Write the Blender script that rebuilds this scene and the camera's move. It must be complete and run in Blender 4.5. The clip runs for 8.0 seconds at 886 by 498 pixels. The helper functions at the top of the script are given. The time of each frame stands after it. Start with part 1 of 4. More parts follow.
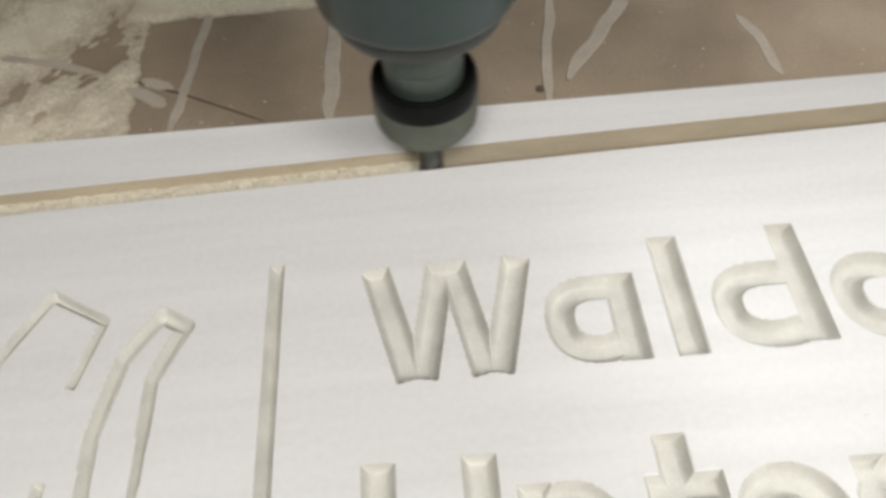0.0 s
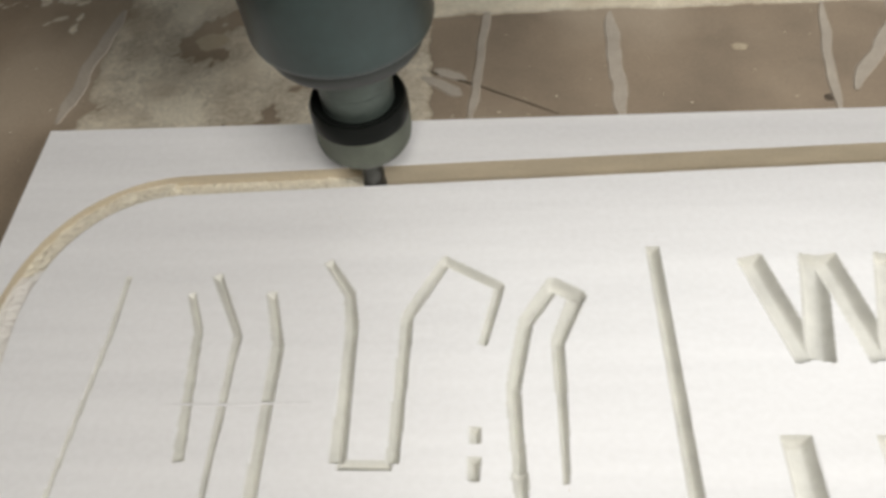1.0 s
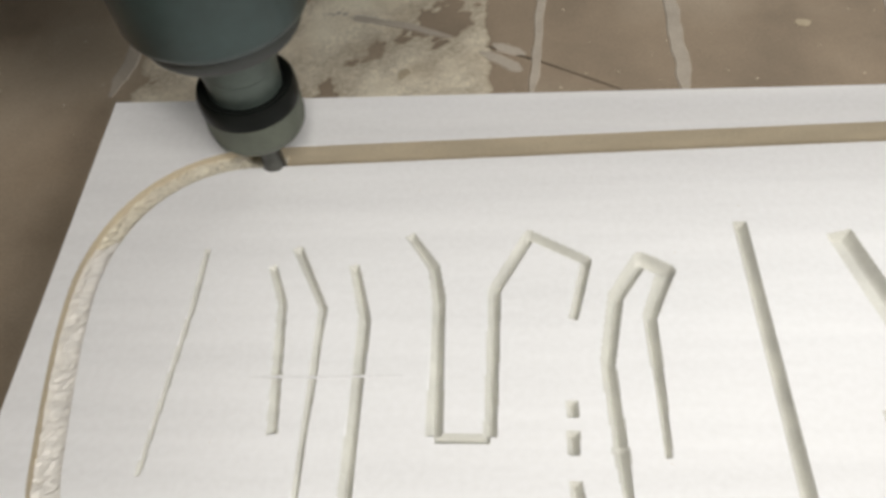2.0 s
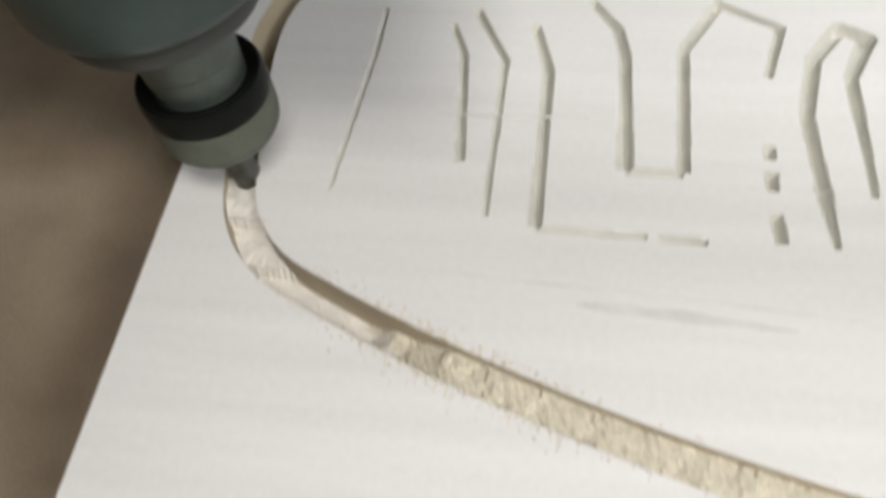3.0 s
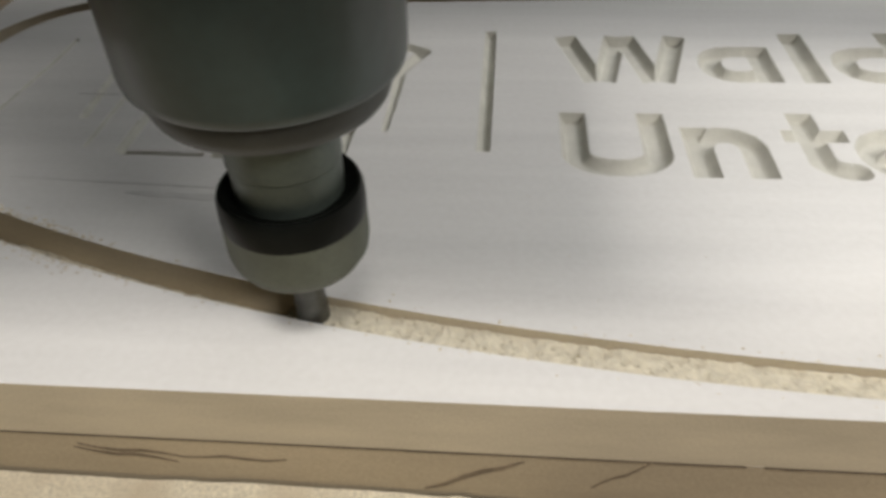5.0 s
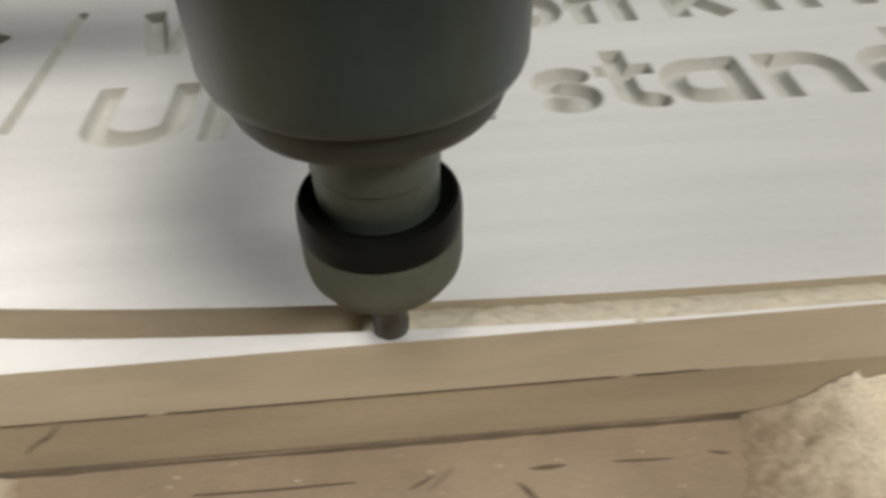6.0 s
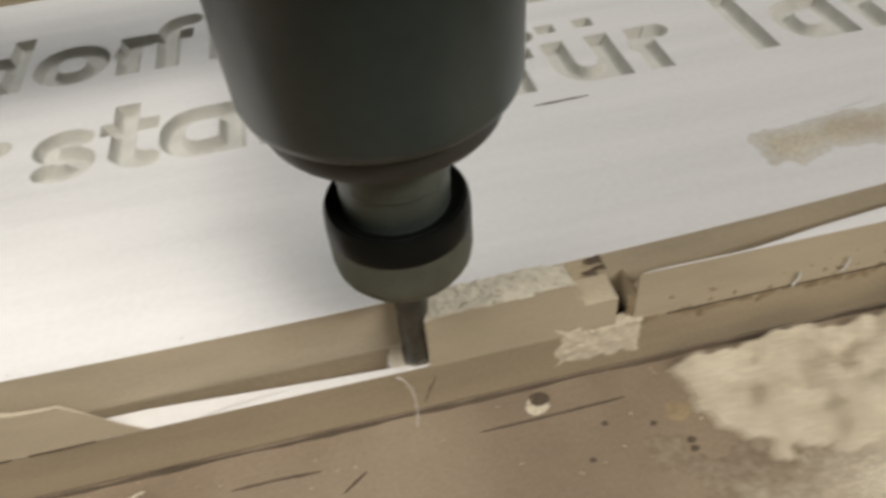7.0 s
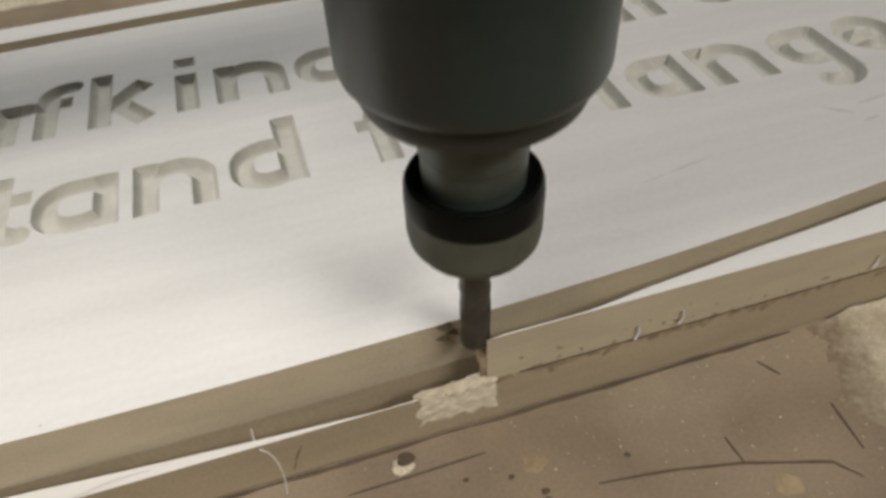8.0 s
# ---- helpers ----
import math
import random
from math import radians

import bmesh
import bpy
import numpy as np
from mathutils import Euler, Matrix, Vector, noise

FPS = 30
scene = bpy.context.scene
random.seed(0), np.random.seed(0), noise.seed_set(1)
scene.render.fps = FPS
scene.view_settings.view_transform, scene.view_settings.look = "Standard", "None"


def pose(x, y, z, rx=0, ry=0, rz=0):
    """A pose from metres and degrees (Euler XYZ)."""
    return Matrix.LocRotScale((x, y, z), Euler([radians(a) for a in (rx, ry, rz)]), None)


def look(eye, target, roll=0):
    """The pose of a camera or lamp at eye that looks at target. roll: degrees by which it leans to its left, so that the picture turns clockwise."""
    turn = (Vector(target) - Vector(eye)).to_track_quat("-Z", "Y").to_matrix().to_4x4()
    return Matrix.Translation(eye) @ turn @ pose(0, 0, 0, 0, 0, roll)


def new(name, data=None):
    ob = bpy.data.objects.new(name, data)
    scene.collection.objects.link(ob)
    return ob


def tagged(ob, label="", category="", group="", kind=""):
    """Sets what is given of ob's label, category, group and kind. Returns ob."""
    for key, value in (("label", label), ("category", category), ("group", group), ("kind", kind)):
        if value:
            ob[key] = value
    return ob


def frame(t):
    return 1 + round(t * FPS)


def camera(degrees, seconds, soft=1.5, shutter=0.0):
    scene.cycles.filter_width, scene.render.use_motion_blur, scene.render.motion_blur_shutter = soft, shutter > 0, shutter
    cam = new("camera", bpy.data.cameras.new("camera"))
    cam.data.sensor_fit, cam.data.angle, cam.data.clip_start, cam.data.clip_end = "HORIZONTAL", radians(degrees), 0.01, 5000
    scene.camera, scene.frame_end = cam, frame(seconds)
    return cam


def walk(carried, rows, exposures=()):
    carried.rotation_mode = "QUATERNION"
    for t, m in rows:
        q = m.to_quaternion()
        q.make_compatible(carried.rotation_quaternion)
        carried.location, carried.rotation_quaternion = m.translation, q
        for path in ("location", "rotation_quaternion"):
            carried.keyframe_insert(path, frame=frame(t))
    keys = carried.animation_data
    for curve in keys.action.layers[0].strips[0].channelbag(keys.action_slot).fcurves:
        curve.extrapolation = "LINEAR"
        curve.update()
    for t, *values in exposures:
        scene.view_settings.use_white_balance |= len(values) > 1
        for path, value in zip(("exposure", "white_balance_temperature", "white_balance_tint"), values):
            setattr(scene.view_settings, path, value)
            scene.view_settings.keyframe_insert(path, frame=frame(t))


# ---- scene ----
# ---- camera and its way ----
cam = camera(62.13, 8.0, soft=3.4, shutter=0.3)
PATH = [
    (0, (0.0226, -0.1232, 0.1797), (0.0259, 0.0513, -0.0643), -3.99),
    (0.2, (0.0215, -0.1250, 0.1814), (0.0257, 0.0498, -0.0623), -3.67),
    (0.5, (-0.0119, -0.1310, 0.1898), (-0.0210, 0.0420, -0.0551), -5.03),
    (0.8, (-0.0551, -0.1369, 0.1924), (-0.0672, 0.0381, -0.0510), -4.33),
    (1, (-0.0762, -0.1369, 0.1919), (-0.0955, 0.0410, -0.0489), -5.98),
    (1.2, (-0.0841, -0.1344, 0.1903), (-0.1022, 0.0388, -0.0541), -5.79),
    (2.3, (-0.1154, -0.1458, 0.1890), (-0.1374, 0.0268, -0.0554), -5.97),
    (2.5, (-0.1251, -0.1598, 0.1873), (-0.1604, 0.0081, -0.0588), -8.14),
    (2.7, (-0.1294, -0.1726, 0.1768), (-0.1722, -0.0119, -0.0729), -9.94),
    (3, (-0.1368, -0.1932, 0.1558), (-0.1799, -0.0348, -0.0953), -9.14),
    (3.2, (-0.1361, -0.2201, 0.1311), (-0.1741, -0.0473, -0.1112), -7.40),
    (3.5, (-0.0755, -0.2601, 0.1163), (-0.1306, -0.0500, -0.0907), -6.58),
    (3.7, (-0.0413, -0.2720, 0.1174), (-0.0959, -0.0502, -0.0772), -5.06),
    (4, (-0.0196, -0.2828, 0.1200), (-0.0614, -0.0574, -0.0736), -3.53),
    (4.5, (-0.0167, -0.2789, 0.1257), (-0.0566, -0.0521, -0.0666), -3.59),
    (4.7, (-0.0220, -0.2765, 0.1278), (-0.0578, -0.0495, -0.0650), -3.13),
    (5.8, (0.0633, -0.2819, 0.1200), (0.0690, -0.0596, -0.0813), -2.43),
    (6, (0.1044, -0.2845, 0.1211), (0.1104, -0.0626, -0.0805), -3.43),
    (6.3, (0.1562, -0.2921, 0.1258), (0.1725, -0.0764, -0.0821), -3.71),
    (6.5, (0.1924, -0.2983, 0.1284), (0.2065, -0.0821, -0.0790), -5.91),
    (7, (0.2413, -0.2926, 0.1382), (0.2712, -0.0837, -0.0751), -5.98),
    (7.2, (0.2615, -0.2913, 0.1357), (0.2938, -0.0815, -0.0763), -6.61),
    (7.4, (0.2737, -0.2876, 0.1383), (0.3137, -0.0813, -0.0758), -5.46),
    (7.5, (0.2693, -0.2880, 0.1385), (0.3147, -0.0811, -0.0740), -4.65),
    (7.8, (0.2664, -0.2897, 0.1434), (0.3210, -0.0814, -0.0654), -3.88),
    (8, (0.2661, -0.2961, 0.1538), (0.3195, -0.0878, -0.0553), -3.90),
]
walk(cam, [(t, look(eye, target, roll)) for t, eye, target, roll in PATH], [(0, 0.02, 6350, 10), (1.2, 0.04, 6350, 10), (2.5, 0.04, 6350, 10), (3.5, -0.12, 6400, 10), (4.5, -0.26, 6500, 10), (6, 0.06, 6650, 10), (6.5, 0.08, 6700, 10), (7, -0.05, 6650, 10), (8, -0.24, 6700, 10)])

# ---- sizes (metres): the white plate's upper face is z = 0 ----
PLATE = 0.018            # thickness of the white plate
BED = -0.038             # upper face of the machine bed, below the backing board
X0, X1, Y0, Y1 = -0.245, 0.705, -0.180, 0.0649
MID = 0.23               # the sign is even about this line
SKEW = 0.0058           # by which the plate's left end leans
CUT = 0.0091             # width of the milled slot
PASS = -0.0075           # depth of the earlier pass


# ---- world, lamps, exposure ----
def build_light():
    world = bpy.data.worlds.new("world")
    world.use_nodes = True
    bg = world.node_tree.nodes["Background"]
    bg.inputs[0].default_value = (0.55, 0.52, 0.48, 1)
    bg.inputs[1].default_value = 0.02
    scene.world = world
    for name, at, aim, size, power, tone in (("work_lamp", (-0.01, -0.35, 0.54), (0.10, -0.08, 0), (0.20, 0.13), 2.7, (1.0, 0.955, 0.90)),
                                             ("machine_lamp", (0.24, 0.32, 0.50), (0.10, -0.10, 0), (0.26, 0.16), 1.6, (0.97, 0.98, 0.97)),
                                             ("tube_lamp", (1.15, -1.10, 1.20), (0.3, 0, 0), (0.8, 0.20), 18.0, (1.0, 0.965, 0.92))):
        lamp = bpy.data.lights.new(name, "AREA")
        lamp.shape, lamp.size, lamp.size_y, lamp.energy, lamp.color = "RECTANGLE", size[0], size[1], power, tone
        new(name, lamp).matrix_world = look(at, aim)
    scene.view_settings.exposure = 0.0


build_light()


# ---- materials ----
def material(name, base, rough=0.6, metal=0.0, spots=0.12, scale=60.0, bump=0.15, fine=900.0, streak=None, second=None, edge=(0.45, 0.62), spec=0.5, coat=0.0):
    """A surface with tone variation at two scales, fine relief, and where given a second colour in patches."""
    m = bpy.data.materials.new(name)
    m.use_nodes = True
    n, l = m.node_tree.nodes, m.node_tree.links
    b = n["Principled BSDF"]
    b.inputs["Roughness"].default_value, b.inputs["Metallic"].default_value = rough, metal
    b.inputs["Specular IOR Level"].default_value = spec
    b.inputs["Coat Weight"].default_value = coat
    co = n.new("ShaderNodeTexCoord")
    mp = n.new("ShaderNodeMapping")
    mp.inputs["Scale"].default_value = streak or (1, 1, 1)
    l.new(co.outputs["Object"], mp.inputs[0])
    big = n.new("ShaderNodeTexNoise")
    big.inputs["Scale"].default_value, big.inputs["Detail"].default_value = scale, 6
    l.new(mp.outputs[0], big.inputs["Vector"])
    small = n.new("ShaderNodeTexNoise")
    small.inputs["Scale"].default_value, small.inputs["Detail"].default_value = fine, 3
    l.new(co.outputs["Object"], small.inputs["Vector"])
    ramp = n.new("ShaderNodeValToRGB")
    ramp.color_ramp.elements[0].position, ramp.color_ramp.elements[1].position = 0.3, 0.7
    ramp.color_ramp.elements[0].color = (*[c * (1 - spots) for c in base], 1)
    ramp.color_ramp.elements[1].color = (*[min(1, c * (1 + spots)) for c in base], 1)
    l.new(big.outputs[0], ramp.inputs[0])
    colour = ramp.outputs[0]
    if second:
        patch = n.new("ShaderNodeTexNoise")
        patch.inputs["Scale"].default_value, patch.inputs["Detail"].default_value = second[1], 8
        l.new(mp.outputs[0], patch.inputs["Vector"])
        gate = n.new("ShaderNodeValToRGB")
        gate.color_ramp.elements[0].position, gate.color_ramp.elements[1].position = edge
        l.new(patch.outputs[0], gate.inputs[0])
        mix = n.new("ShaderNodeMix")
        mix.data_type = "RGBA"
        l.new(gate.outputs[0], mix.inputs[0])
        l.new(colour, mix.inputs[6])
        mix.inputs[7].default_value = (*second[0], 1)
        colour = mix.outputs[2]
    grain = n.new("ShaderNodeMix")
    grain.data_type, grain.blend_type = "RGBA", "OVERLAY"
    grain.inputs[0].default_value = 0.22
    l.new(colour, grain.inputs[6])
    l.new(small.outputs[0], grain.inputs[7])
    l.new(grain.outputs[2], b.inputs["Base Color"])
    bm = n.new("ShaderNodeBump")
    bm.inputs["Strength"].default_value, bm.inputs["Distance"].default_value = bump, 0.0006
    l.new(small.outputs[0], bm.inputs["Height"])
    l.new(bm.outputs[0], b.inputs["Normal"])
    return m


WHITE = material("white_laminate", (0.80, 0.79, 0.77), 0.5, spots=0.045, scale=14, streak=(0.5, 7, 1), bump=0.03, fine=500)
CORE = material("fibreboard_core", (0.53, 0.458, 0.332), 0.85, spots=0.08, scale=35, streak=(1, 1, 4), bump=0.25, fine=1500)
CARVED = material("carved_core", (0.64, 0.63, 0.57), 0.8, spots=0.10, scale=120, bump=0.3, fine=1600)
BACKING = material("backing_fibreboard", (0.405, 0.333, 0.226), 0.85, spots=0.14, scale=18, streak=(0.6, 2, 3), bump=0.25, fine=1100)
BEDMAT = material("bed_fibreboard", (0.240, 0.184, 0.125), 0.8, spots=0.17, scale=24, bump=0.3, fine=900, second=((0.325, 0.260, 0.185), 10), edge=(0.46, 0.62))
DUST = material("sawdust", (0.69, 0.62, 0.475), 0.95, spots=0.22, scale=1100, bump=1.0, fine=2200, spec=0.1, second=((0.57, 0.49, 0.36), 45), edge=(0.46, 0.68))
PALEFILL = material("pale_packed_dust", (0.74, 0.71, 0.65), 0.95, spots=0.10, scale=300, bump=0.5, fine=1800, spec=0.1)
FILL = material("packed_sawdust", (0.68, 0.63, 0.505), 0.95, spots=0.12, scale=500, bump=0.7, fine=1800, spec=0.1, second=((0.44, 0.39, 0.28), 620), edge=(0.60, 0.68))


def dust_over(name, under):
    """Loose dust that thins out at its rim and lets the face below show between the grains."""
    m = DUST.copy()
    m.name = name
    n, l = m.node_tree.nodes, m.node_tree.links
    b = n["Principled BSDF"]
    full = b.inputs["Base Color"].links[0].from_socket
    cover = n.new("ShaderNodeAttribute")
    cover.attribute_name = "cover"
    grain = n.new("ShaderNodeTexNoise")
    grain.inputs["Scale"].default_value, grain.inputs["Detail"].default_value = 420, 8
    co = n.new("ShaderNodeTexCoord")
    l.new(co.outputs["Object"], grain.inputs["Vector"])
    add = n.new("ShaderNodeMath")
    add.operation = "MULTIPLY_ADD"
    add.inputs[1].default_value, add.inputs[2].default_value = 0.75, -0.38
    l.new(grain.outputs[0], add.inputs[0])
    tot = n.new("ShaderNodeMath")
    tot.operation = "ADD"
    l.new(cover.outputs["Fac"], tot.inputs[0])
    l.new(add.outputs[0], tot.inputs[1])
    ramp = n.new("ShaderNodeMapRange")
    ramp.inputs[1].default_value, ramp.inputs[2].default_value = 0.05, 0.9
    l.new(tot.outputs[0], ramp.inputs[0])
    mix = n.new("ShaderNodeMix")
    mix.data_type = "RGBA"
    mix.inputs[6].default_value = (*under, 1)
    l.new(ramp.outputs[0], mix.inputs[0])
    l.new(full, mix.inputs[7])
    l.new(mix.outputs[2], b.inputs["Base Color"])
    return m


DUST_BED = dust_over("sawdust_on_bed", (0.252, 0.195, 0.135))
DUST_WHITE = dust_over("sawdust_on_laminate", (0.78, 0.77, 0.75))
TRACK = material("pale_milled_track", (0.37, 0.32, 0.255), 0.9, spots=0.1, scale=60, bump=0.3)
STAIN = material("yellow_brown_stain", (0.31, 0.235, 0.135), 0.75, spots=0.25, scale=260, bump=0.1)
SCUFF = material("grey_scuff", (0.71, 0.70, 0.68), 0.6, spots=0.1, scale=90, bump=0.05)
GOUGE = material("brown_gouge", (0.17, 0.13, 0.085), 0.9, spots=0.3, scale=200, bump=0.5)
# dark brown for scratches, cracks and holes, and for the seam's gap shade
SCRATCH_SHADE = material("dark_scratch_and_gap_shade", (0.10, 0.075, 0.05), 0.9, spots=0.2, scale=80)
HOUSING = material("dark_green_grey_housing", (0.019, 0.034, 0.032), 0.40, spots=0.35, scale=45, bump=0.05, fine=400, coat=0.10)
COLLAR = material("dusty_flange", (0.026, 0.029, 0.026), 0.45, spots=0.25, scale=60, bump=0.1)
STEEL = material("dusty_steel", (0.085, 0.104, 0.090), 0.40, metal=0.4, spots=0.18, scale=70, bump=0.1)
BLACKRING = material("oiled_black_steel", (0.007, 0.008, 0.007), 0.30, spots=0.2, scale=120, bump=0.08, spec=0.10)
NUTMAT = material("dust_coated_nut", (0.105, 0.115, 0.088), 0.6, metal=0.2, spots=0.2, scale=90, bump=0.25, fine=1400)
BITMAT = material("carbide_bit", (0.10, 0.10, 0.09), 0.35, metal=0.7, spots=0.2, scale=150)
TORN = material("torn_fibreboard", (0.34, 0.262, 0.165), 0.95, spots=0.3, scale=300, bump=0.8, fine=1800)
TORNPALE = material("pale_torn_fibreboard", (0.74, 0.67, 0.52), 0.95, spots=0.15, scale=350, bump=0.25, fine=1800)
PAINT = material("wall_plaster", (0.30, 0.29, 0.27), 0.9, spots=0.1, scale=3, bump=0.2, fine=200)
CONCRETE = material("concrete_floor", (0.28, 0.27, 0.25), 0.8, spots=0.15, scale=4, bump=0.2, fine=120)


# ---- mesh helpers ----
def mesh_object(name, bm, mats, parent=None, label="", smooth=0.0):
    me = bpy.data.meshes.new(name)
    bmesh.ops.recalc_face_normals(bm, faces=bm.faces)
    bm.to_mesh(me)
    bm.free()
    for m in mats if isinstance(mats, (list, tuple)) else [mats]:
        me.materials.append(m)
    if smooth:
        me.polygons.foreach_set("use_smooth", [True] * len(me.polygons))
        me.set_sharp_from_angle(angle=radians(smooth))
    ob = new(name, me)
    ob.parent = parent
    if label:
        ob["label"] = label
    return ob


def part(name, bm, mat, parent, label="", smooth=0.0):
    return mesh_object(name, bm, mat, parent, label, smooth)


def box(bm, x0, x1, y0, y1, z0, z1, bevel=0.0):
    vs = [bm.verts.new((x, y, z)) for z in (z0, z1) for x, y in ((x0, y0), (x1, y0), (x1, y1), (x0, y1))]
    fs = [bm.faces.new([vs[i] for i in q]) for q in ((3, 2, 1, 0), (4, 5, 6, 7), (0, 1, 5, 4), (1, 2, 6, 5), (2, 3, 7, 6), (3, 0, 4, 7))]
    if bevel:
        es = {e for f in fs for e in f.edges}
        bmesh.ops.bevel(bm, geom=list(es), offset=bevel, segments=2, affect="EDGES", profile=0.6)
    return bm


def lathe(bm, rings, n=64):
    """A turned body from (radius, height) rings; zero radius closes an end."""
    loops = []
    for r, z in rings:
        loops.append([bm.verts.new((r * math.cos(2 * math.pi * i / n), r * math.sin(2 * math.pi * i / n), z)) for i in range(n)] if r > 0 else [bm.verts.new((0, 0, z))])
    for a, b in zip(loops, loops[1:]):
        for i in range(n):
            j = (i + 1) % n
            q = [a[i % len(a)], a[j % len(a)], b[j % len(b)], b[i % len(b)]]
            q = [v for k, v in enumerate(q) if v not in q[:k]]
            if len(q) > 2:
                bm.faces.new(q)
    return bm


def prism(bm, ring, z0, z1, side=0, top=0):
    """An upright body over a closed outline, with its own material for the top."""
    lo = [bm.verts.new((x, y, z0)) for x, y in ring]
    hi = [bm.verts.new((x, y, z1)) for x, y in ring]
    n = len(ring)
    for i in range(n):
        bm.faces.new((lo[i], lo[(i + 1) % n], hi[(i + 1) % n], hi[i])).material_index = side
    caps = [bm.faces.new(lo[::-1]), bm.faces.new(hi)]
    caps[0].material_index, caps[1].material_index = side, top
    bmesh.ops.triangulate(bm, faces=caps)
    return bm


def ribbon(bm, pts, width, z, wob=0.25, taper=True, rim=0.0012):
    """A flat, slightly raised mark along a line, with an uneven width."""
    pts = [Vector((*p, 0)) for p in pts]
    fine = []
    for a, b in zip(pts, pts[1:]):
        k = max(2, int((b - a).length / 0.004))
        fine += [a.lerp(b, i / k) for i in range(k)]
    fine.append(pts[-1])
    rows = []
    for i, p in enumerate(fine):
        d = (fine[min(i + 1, len(fine) - 1)] - fine[max(i - 1, 0)]).normalized()
        side = Vector((-d.y, d.x, 0))
        w = width / 2 * (1 + wob * noise.noise(p * 140))
        if taper:
            u = i / (len(fine) - 1)
            w *= min(1, 0.25 + 5 * min(u, 1 - u))
        mid = p + side * width * 0.3 * noise.noise(p * 60 + Vector((3, 1, 0)))
        rows.append([bm.verts.new(mid + side * w * k + Vector((0, 0, z - (rim if abs(k) > 0.9 else 0)))) for k in (-1.15, -0.8, 0.8, 1.15)])
    for a, b in zip(rows, rows[1:]):
        for i in range(3):
            bm.faces.new((a[i], a[i + 1], b[i + 1], b[i]))
    return bm


# ---- the sign's outline ----
def y_bottom(x):
    d = x - MID
    return -0.1715 + 0.17 * d * d + 1.1 * d ** 4


def y_top(x):
    return 0.0425 - 0.0345 * abs(x - MID) ** 1.2


def bezier(a, b, c, d, n=14):
    a, b, c, d = map(np.array, (a, b, c, d))
    return [tuple((1 - s) ** 3 * a + 3 * s * (1 - s) ** 2 * b + 3 * s * s * (1 - s) * c + s ** 3 * d) for s in np.linspace(0, 1, n)]


def half_outline():
    """From the top's middle over the left end to the bottom's middle."""
    pts = [(x, y_top(x)) for x in np.arange(MID, -0.184, -0.005)]
    pts += bezier((-0.186, y_top(-0.186)), (-0.208, 0.0285), (-0.2250, 0.012), (-0.2265, -0.016))
    pts += bezier((-0.2265, -0.016), (-0.2265, -0.035), (-0.2225, -0.055), (-0.2185, -0.076))[1:]
    pts += bezier((-0.2185, -0.076), (-0.2160, -0.089), (-0.209, -0.0985), (-0.196, y_bottom(-0.196)))[1:]
    pts += [(x, y_bottom(x)) for x in np.arange(-0.191, MID - 0.001, 0.005)]
    return np.array(pts)


def offset_path(pts, d):
    t = np.gradient(pts, axis=0)
    t /= np.linalg.norm(t, axis=1)[:, None]
    return pts + d * np.stack([t[:, 1], -t[:, 0]], 1)


HALF = half_outline()
MIRROR = np.array([(2 * MID - x, y) for x, y in HALF[::-1]])
LOOP = np.concatenate([HALF, [[MID, y_bottom(MID)]], MIRROR[:-1]])      # runs once round, against the clock
CENTRE = offset_path(LOOP, CUT / 2)


def slot_edge():
    """The slot's outer edge; the offcut runs out to nothing along the front."""
    edge = offset_path(LOOP, CUT)
    for p in edge:
        if p[1] < -0.1:
            if p[0] < MID:
                p[1] += 0.0009 * min(1, max(0, (p[0] - 0.02) / 0.08)) * min(1, max(0, (0.180 - p[0]) / 0.03))
            elif p[0] < 0.3075:
                p[1] = min(p[1], Y0 - 0.0002)
            else:
                p[1] = max(p[1] + 0.0018 * min(1, max(0, (p[0] - 0.34) / 0.05)) - 0.0022 * max(0, (0.355 - p[0]) / 0.045), Y0 + 0.0004)
    return edge


OUTER = slot_edge()


# ---- carved strokes: letters and emblem ----
STROKES = []        # (x0, y0, r0, x1, y1, r1, flat start, flat end)
R = 0.0043
XH, CAP, ASC = 0.0280, 0.0365, 0.0395


def stroke(pts, r=R, r_end=None, flat=(True, True), thin=0.85):
    n = len(pts) - 1
    r_end = r if r_end is None else r_end
    if r < 0.0031:
        r, r_end = r * thin, r_end * thin
    for i in range(n):
        a, b = pts[i], pts[i + 1]
        STROKES.append((a[0], a[1], r + (r_end - r) * i / n, b[0], b[1], r + (r_end - r) * (i + 1) / n, flat[0] and i == 0, flat[1] and i == n - 1))


def arc(cx, cy, rx, ry, a0, a1, n=18):
    return [(cx + rx * math.cos(radians(a0 + (a1 - a0) * i / n)), cy + ry * math.sin(radians(a0 + (a1 - a0) * i / n))) for i in range(n + 1)]


def squarish(cx, cy, rx, ry, a0, a1, power, n):
    """An arc of an oval with fuller corners than an ellipse."""
    pts = []
    for i in range(n + 1):
        c, d = math.cos(radians(a0 + (a1 - a0) * i / n)), math.sin(radians(a0 + (a1 - a0) * i / n))
        k = (abs(c) ** power + abs(d) ** power) ** (-1 / power)
        pts.append((cx + rx * k * c, cy + ry * k * d))
    return pts


